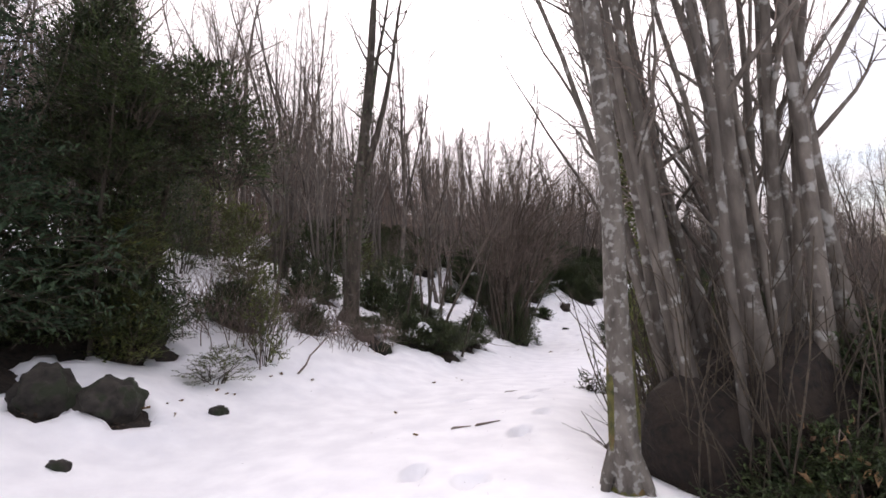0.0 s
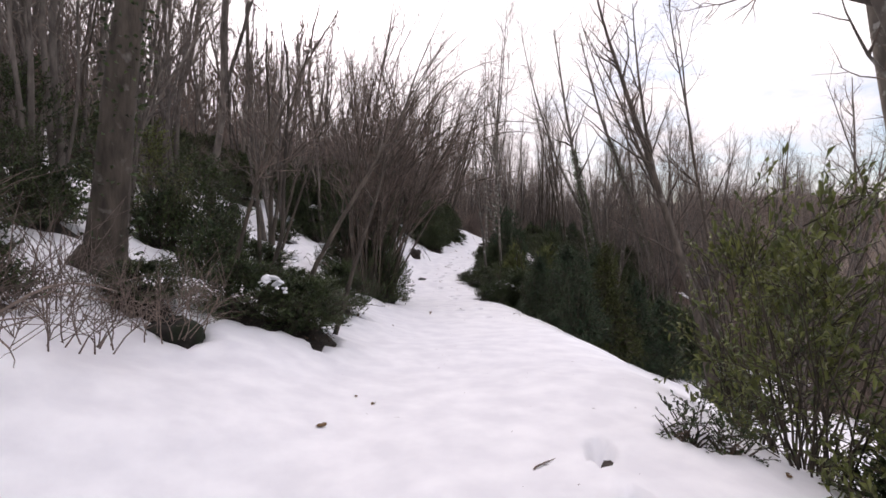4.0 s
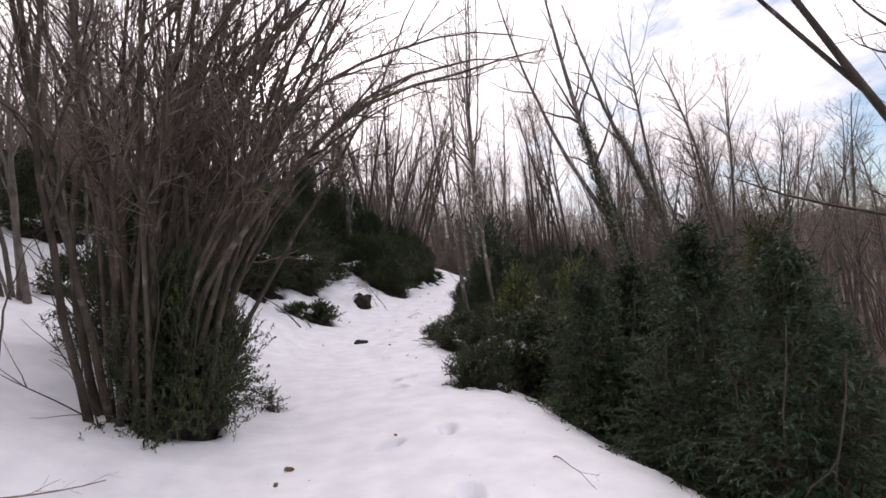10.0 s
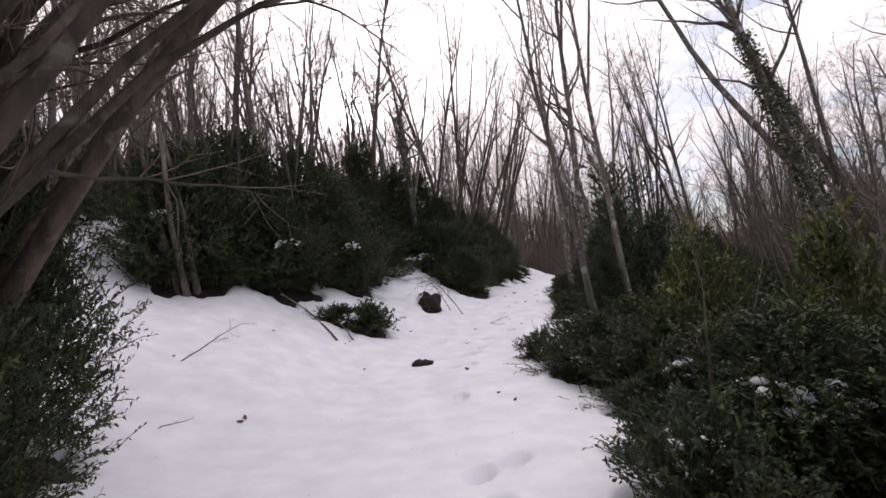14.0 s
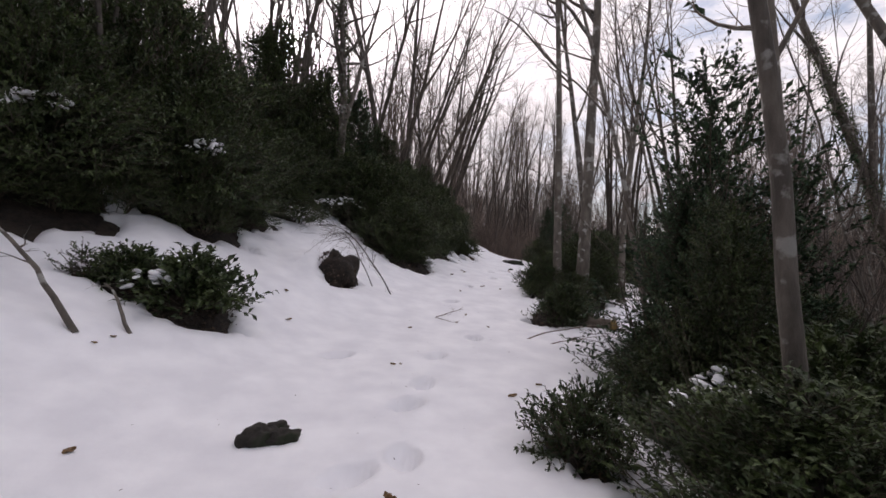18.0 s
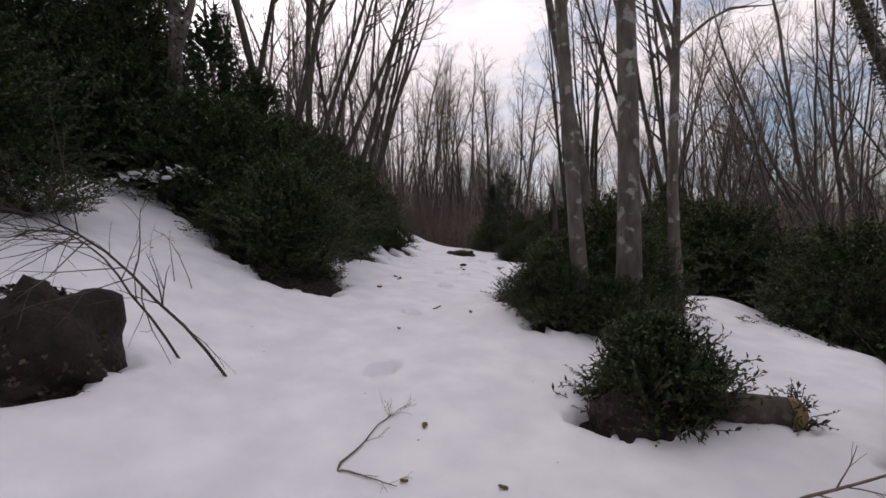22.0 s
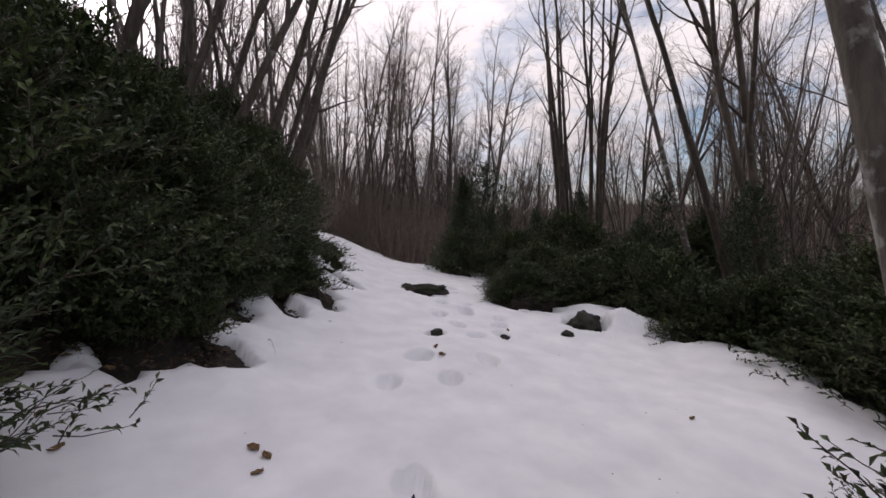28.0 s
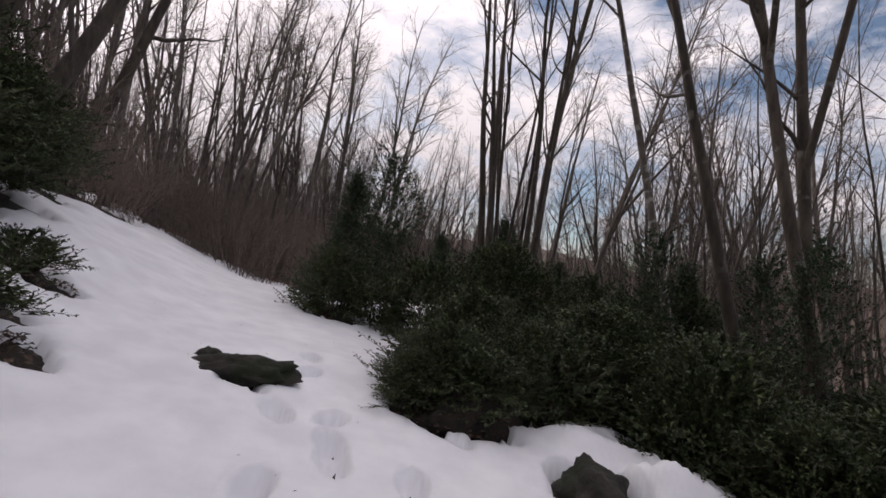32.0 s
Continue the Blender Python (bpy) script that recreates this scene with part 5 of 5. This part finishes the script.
for i, (x, y, z, rx, ry) in enumerate([(9.0, 22.3, 1.05, 0.35, 0.22), (9.4, 22.1, 1.2, 0.3, 0.2), (8.2, 22.4, 0.42, 0.25, 0.15), (7.85, 21.85, 0.5, 0.2, 0.12), (10.3, 26.9, 0.95, 0.5, 0.22), (10.8, 27.2, 1.1, 0.4, 0.2),
                                        (6.0, 30.7, 0.45, 0.22, 0.12), (6.3, 33.0, 1.6, 0.25, 0.14), (4.6, 31.6, 1.7, 0.28, 0.14), (9.1, 38.9, 0.6, 0.4, 0.2), (2.0, 30.6, 1.8, 0.3, 0.18), (15.4, 42.2, 0.6, 0.2, 0.12), (15.9, 42.6, 0.4, 0.2, 0.1),
                                        (9.4, 23.7, 1.0, 0.25, 0.15), (-3.6, 12.0, 0.6, 0.2, 0.12), (-0.6, 12.8, 0.75, 0.2, 0.1), (0.1, 18.5, 0.6, 0.2, 0.12), (9.7, 38.6, 0.9, 0.4, 0.2)]):
    snow_on(x, y, z - 0.08, rx, ry, i + 1)


def specks():
    """Crumbs of bark and needles strewn over the snow near the path."""
    rng = np.random.default_rng(17)
    n = 420
    y, d = rng.uniform(0, 46, n), rng.normal(0, 1.7, n)
    x = path_x(y) + d
    shape = Shape()
    w = rng.normal(0, 1, (n, 3)) * (1, 1, 0.15)
    w /= np.linalg.norm(w, axis=1)[:, None]
    shape.leaf(np.c_[x, y, land(x, y) + 0.006], w, rng.normal(0, 0.3, (n, 3)) + (0, 0, 1), rng.uniform(0.008, 0.03, n), rng.uniform(0.005, 0.012, n))
    tagged(new("bark_crumbs", shape.mesh("bark_crumbs", TWIG, False)), "dark crumbs of bark and needles on the snow", "debris", kind="stuff")


litter_leaves()
specks()

# A spray of withered leaves that hangs in the shrub by the first clump.
spray_rng = np.random.default_rng(19)
spray = Shape()
spray_at = spray_rng.normal(0, 1, (46, 3)) * (0.13, 0.1, 0.2)
spray_way = spray_rng.normal(0, 0.5, (46, 3)) + (0, 0, -0.8)
spray_way /= np.linalg.norm(spray_way, axis=1)[:, None]
spray.leaf(spray_at, spray_way, spray_rng.normal(0, 1, (46, 3)), spray_rng.uniform(0.06, 0.12, 46), spray_rng.uniform(0.03, 0.05, 46))
withered = thing("withered_spray", placed(2.85, 3.1), "pale brown withered leaves hanging on a bent shoot", "plant")
spray_stem = Shape()
spray_stem.tube([(0.2, 0.1, -0.1), (0.16, 0.08, 0.5), (0.08, 0.04, 0.9), (0, 0, 1.0), (-0.04, 0, 0.85)], [0.012, 0.01, 0.008, 0.006, 0.004], 5)
part("stem", spray_stem.mesh("stem", TWIG), withered)
leaves_part = part("leaves", spray.mesh("leaves", DEAD_LEAF, False), withered, "pale brown withered leaves")
leaves_part.location = (0, 0, 0.72)

# The wood all round, in a few tree shapes.
def wood():
    rng = np.random.default_rng(77)
    start = Matrix.Translation((0, 0, 0))
    kinds = []
    for i in range(5):
        kinds.append(pole_tree("bare_tree", start, 100 + i, height=13 + i, radius=0.11 + 0.015 * i, forks=1 + i % 3, limb_count=19, twig_count=7, sway=0.04, bark=WOOD_BARK, low=0.4, label="tall slim bare tree in the wood", group="bare trees of the wood"))
    for i in range(4):
        kinds.append(coppice("coppice_tree", start, 200 + i, stems=5 + i, height=12, radius=0.07, spread=0.12, limb_count=10, twig_count=6, bark=WOOD_BARK, label="bare coppice tree with several slim stems", group="bare trees of the wood"))
    count, spots, used = 0, [], set()
    while count < 640:
        y, d = rng.uniform(6, 95), rng.choice((-1, 1)) * 45 * rng.random() ** 1.4
        if y < 54 and -7.5 < d < 11.5 or (y < 15 and -12 < d < 12):
            continue
        x = float(path_x(y)) + d
        if any((x - a) ** 2 + (y - b) ** 2 < 0.9 for a, b in spots):
            continue
        spots.append((x, y))
        k = int(rng.integers(5)) if rng.random() < 0.46 else 5 + int(rng.integers(4))
        m = placed(x, y, rng.uniform(0, 360), rng.uniform(0.65, 1.15), rng.uniform(0.95, 1.1)) @ pose(0, 0, 0, rng.normal(0, 4), rng.normal(0, 4))
        if k in used:
            copy_thing(kinds[k], m)
        else:
            kinds[k].matrix_basis = m
            kinds[k].scale = (1, 1, 1)
            used.add(k)
        count += 1


wood()


def far_woods():
    """Woods of the far slopes: a few tree shapes repeated in one mesh."""
    rng = np.random.default_rng(9)
    moulds = []
    for _ in range(9):
        shape = Shape()
        pts, radii = bough(rng, (0, 0, -0.3), (0, 0, 1), 9, 0.13, 0.02, 4, 0.05)
        shape.tube(pts, radii, 3, cap=False)
        for _ in range(20):
            p, w, _ = at_along(pts, radii, 0.2 + 0.8 * rng.random())
            q, qr = bough(rng, p, side_way(rng, w, 0.65), 2.8 * (0.4 + rng.random()), 0.045, 0.012, 2, 0.12, 0.1)
            shape.tube(q, qr, 3, cap=False)
        moulds.append((np.array(shape.v), np.array(shape.f)))
    verts, quads, base = [], [], 0
    for _ in range(3000):
        a = rng.random()
        if a < 0.42:
            y, d = rng.uniform(-10, 110), -rng.uniform(28, 110)
        elif a < 0.68:
            y, d = rng.uniform(85, 210), rng.uniform(-60, 90)
        else:
            y, d = rng.uniform(-20, 190), (rng.uniform(45, 150) if a < 0.86 else rng.uniform(100, 150))
        x = float(path_x(y)) + d
        v, f = moulds[int(rng.integers(len(moulds)))]
        t, s = rng.random() * 6.283, rng.uniform(0.7, 1.25)
        c, e = math.cos(t) * s, math.sin(t) * s
        verts.append(np.c_[v[:, 0] * c - v[:, 1] * e + x, v[:, 0] * e + v[:, 1] * c + y, v[:, 2] * s + float(land(x, y))])
        quads.append(f + base)
        base += len(v)
    verts, quads = np.concatenate(verts), np.concatenate(quads)
    me = sheet_mesh("far_woods", verts, quads, FAR_WOOD)
    tagged(new("far_woods", me), "brown bare winter woods on the far hillsides", "woods", kind="stuff")


def sheet_mesh(name, verts, quads, material):
    me = bpy.data.meshes.new(name)
    me.vertices.add(len(verts))
    me.vertices.foreach_set("co", np.ascontiguousarray(verts, np.float32).ravel())
    me.loops.add(quads.size)
    me.loops.foreach_set("vertex_index", np.ascontiguousarray(quads, np.int32).ravel())
    me.polygons.add(len(quads))
    me.polygons.foreach_set("loop_start", np.arange(len(quads), dtype=np.int32) * 4)
    me.polygons.foreach_set("use_smooth", [True] * len(quads))
    me.update(calc_edges=True)
    me.materials.append(material)
    return me


far_woods()

# The ground: a sheet of earth and litter to the horizon, and the snow that lies on it.
PRINTS = [(6.61, 22.91), (6.99, 23.09), (7.23, 25.61), (7.65, 27.53), (8.07, 27.68), (8.41, 28.62), (8.76, 29.12), (9.29, 30.07), (8.1, 30.3), (10.29, 30.95),
          (11.04, 33.52), (12.32, 35.29), (14.06, 37.13), (14.2, 37.35), (15.63, 38.7), (15.65, 39.35), (16.47, 38.99), (16.48, 40.05), (17.2, 40.43), (17.07, 39.83),
          (17.54, 39.81), (18.3, 40.61), (17.32, 41.01), (18.11, 41.26), (18.4, 41.61), (18.02, 41.84), (17.96, 40.24), (17.95, 41.06), (15.74, 39.33), (14.92, 38.81), (19.28, 43.05), (18.9, 42.6), (-0.26, 4.15), (0.25, 3.91), (1.39, 6.41),
          (0.93, 5.48), (1.77, 8.48), (1.41, 7.71), (0.25, 7.74), (5.56, 17.63), (5.38, 19.29), (6.14, 19.37), (6.52, 22.33)]


def bareness(x, y):
    """How far a place lies inside bare ground, in metres (negative: under snow), and how much the earth rises there."""
    bare, rise = np.full(len(x), -9.0), np.zeros(len(x))
    rough = 0.17 * np.sin(5.3 * x + 2.1 * y) * np.sin(4.1 * y - 3.3 * x + 1) + 0.10 * np.sin(11 * x - 7 * y) * np.sin(9 * y + 8 * x + 2) + 0.05 * np.sin(23 * x + 5 * y) * np.sin(21 * y - 6 * x)
    order = np.argsort(y)
    ordered = y[order]
    for px, py, r, up in MELTED:
        a, b = np.searchsorted(ordered, (py - r - 0.8, py + r + 0.8))
        some = order[a:b]
        inside = r - np.hypot(x[some] - px, y[some] - py)
        bare[some] = np.maximum(bare[some], inside)
        rise[some] = np.maximum(rise[some], up * np.clip(inside / r + 0.25, 0, 1))
    d = x - path_x(y)
    wood = np.maximum(np.maximum(-d - 32, d - 17), (y - 56)) * 0.35 + 3.0 * lumps(x * 0.45, y * 0.45)
    return np.maximum(bare + rough, np.where((np.abs(d) > 7) | (y > 48), wood, -9)), rise


def snow_height(x, y):
    z = land(x, y)
    for i, (px, py) in enumerate(PRINTS):
        near = (np.abs(x - px) < 0.6) & (np.abs(y - py) < 0.6)
        if not near.any():
            continue
        a = 0.75 + 0.5 * math.sin(i * 2.7)
        u = (x[near] - px) * math.sin(a) + (y[near] - py) * math.cos(a)
        v = (x[near] - px) * math.cos(a) - (y[near] - py) * math.sin(a)
        q = np.sqrt((u / 0.17) ** 2 + (v / 0.1) ** 2)
        deep = 0.17 + 0.03 * math.sin(i * 5.1)
        z[near] += -deep * (1 + 0.3 * u / 0.17) / (1 + np.exp((q - 1) * 10)) + 0.012 * np.exp(-((q - 1.4) / 0.3) ** 2)
    for px, py, r, h in DRIFTS:
        z += h * np.exp(-((x - px) ** 2 + (y - py) ** 2) / (r * r) * (1 + 0.4 * np.sin(9 * x + 4 * y)))
    return z


def ground():
    steps = lambda a, b, s: np.arange(a, b, s)  # noqa: E731
    grow_out = np.cumsum(0.14 * 1.12 ** np.arange(52))
    ys = np.unique(np.r_[-10 - grow_out[:41], steps(-10, 12, 0.12), steps(12, 36, 0.06), steps(36, 44, 0.045), steps(44, 46, 0.06), 46 + np.r_[0, grow_out]].round(4))
    ds = np.unique(np.r_[-22 - grow_out[:44], steps(-22, -8, 0.28), steps(-8, -1.6, 0.1), steps(-1.6, 1.8, 0.05), steps(1.8, 7, 0.1), steps(7, 26, 0.28), 26 + np.r_[0, grow_out[:46]]].round(4))
    y = np.repeat(ys[:, None], len(ds), 1)
    x = (path_x(y) + ds[None]).ravel()
    y = y.ravel()
    n, k = len(ys), len(ds)
    bare, rise = bareness(x, y)
    sunk = np.clip(bare / 0.16 + 0.5, 0, 1)
    sunk = sunk * sunk * (3 - 2 * sunk)
    top, bed = snow_height(x, y), land(x, y) - 0.11
    snow = np.where(bare < 0.35, top + 0.03 * np.exp(-(((bare + 0.22) / 0.16) ** 2)) - 0.30 * sunk, bed - 0.6)
    crumbs = 0.05 * np.sin(17 * x + 3 * y) * np.sin(15 * y - 5 * x) + 0.035 * np.sin(37 * x - 11 * y) * np.sin(33 * y + 9 * x)
    earth = bed + (rise + crumbs) * np.clip(bare * 4, 0, 1)
    earth = np.where(bare < -0.12, np.minimum(earth, snow - 0.03), earth)
    a = (np.arange(n - 1)[:, None] * k + np.arange(k - 1)).ravel()
    quads = np.c_[a, a + 1, a + k + 1, a + k]
    rows = np.r_[np.arange(0, n - 1, 2), n - 1]
    spots = (rows[:, None] * k + np.arange(k)).ravel()
    a2 = (np.arange(len(rows) - 1)[:, None] * k + np.arange(k - 1)).ravel()
    snow_quads, quads = quads, np.c_[a2, a2 + 1, a2 + k + 1, a2 + k]
    # Near the path the earth takes the shade-toned litter, farther off plain brown.
    earth_mesh = sheet_mesh("ground", np.c_[x, y, earth][spots], quads, SHADED_LITTER)
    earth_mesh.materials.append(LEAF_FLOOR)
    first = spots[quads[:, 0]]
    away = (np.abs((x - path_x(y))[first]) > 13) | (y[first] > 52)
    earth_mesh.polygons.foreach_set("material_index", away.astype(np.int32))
    tagged(new("ground", earth_mesh), "dark earth and leaf litter under the snow", "ground", kind="structure")
    quads = snow_quads
    deep = (snow < bed - 0.4)
    seen = ~(deep[quads].all(1))
    used = np.unique(quads[seen])
    index = np.zeros(n * k, np.int32)
    index[used] = np.arange(len(used))
    tagged(new("snow", sheet_mesh("snow", np.c_[x, y, snow][used], index[quads[seen]], SNOW)), "white trodden snow lying on a hillside footpath", "snow", kind="structure")


ground()
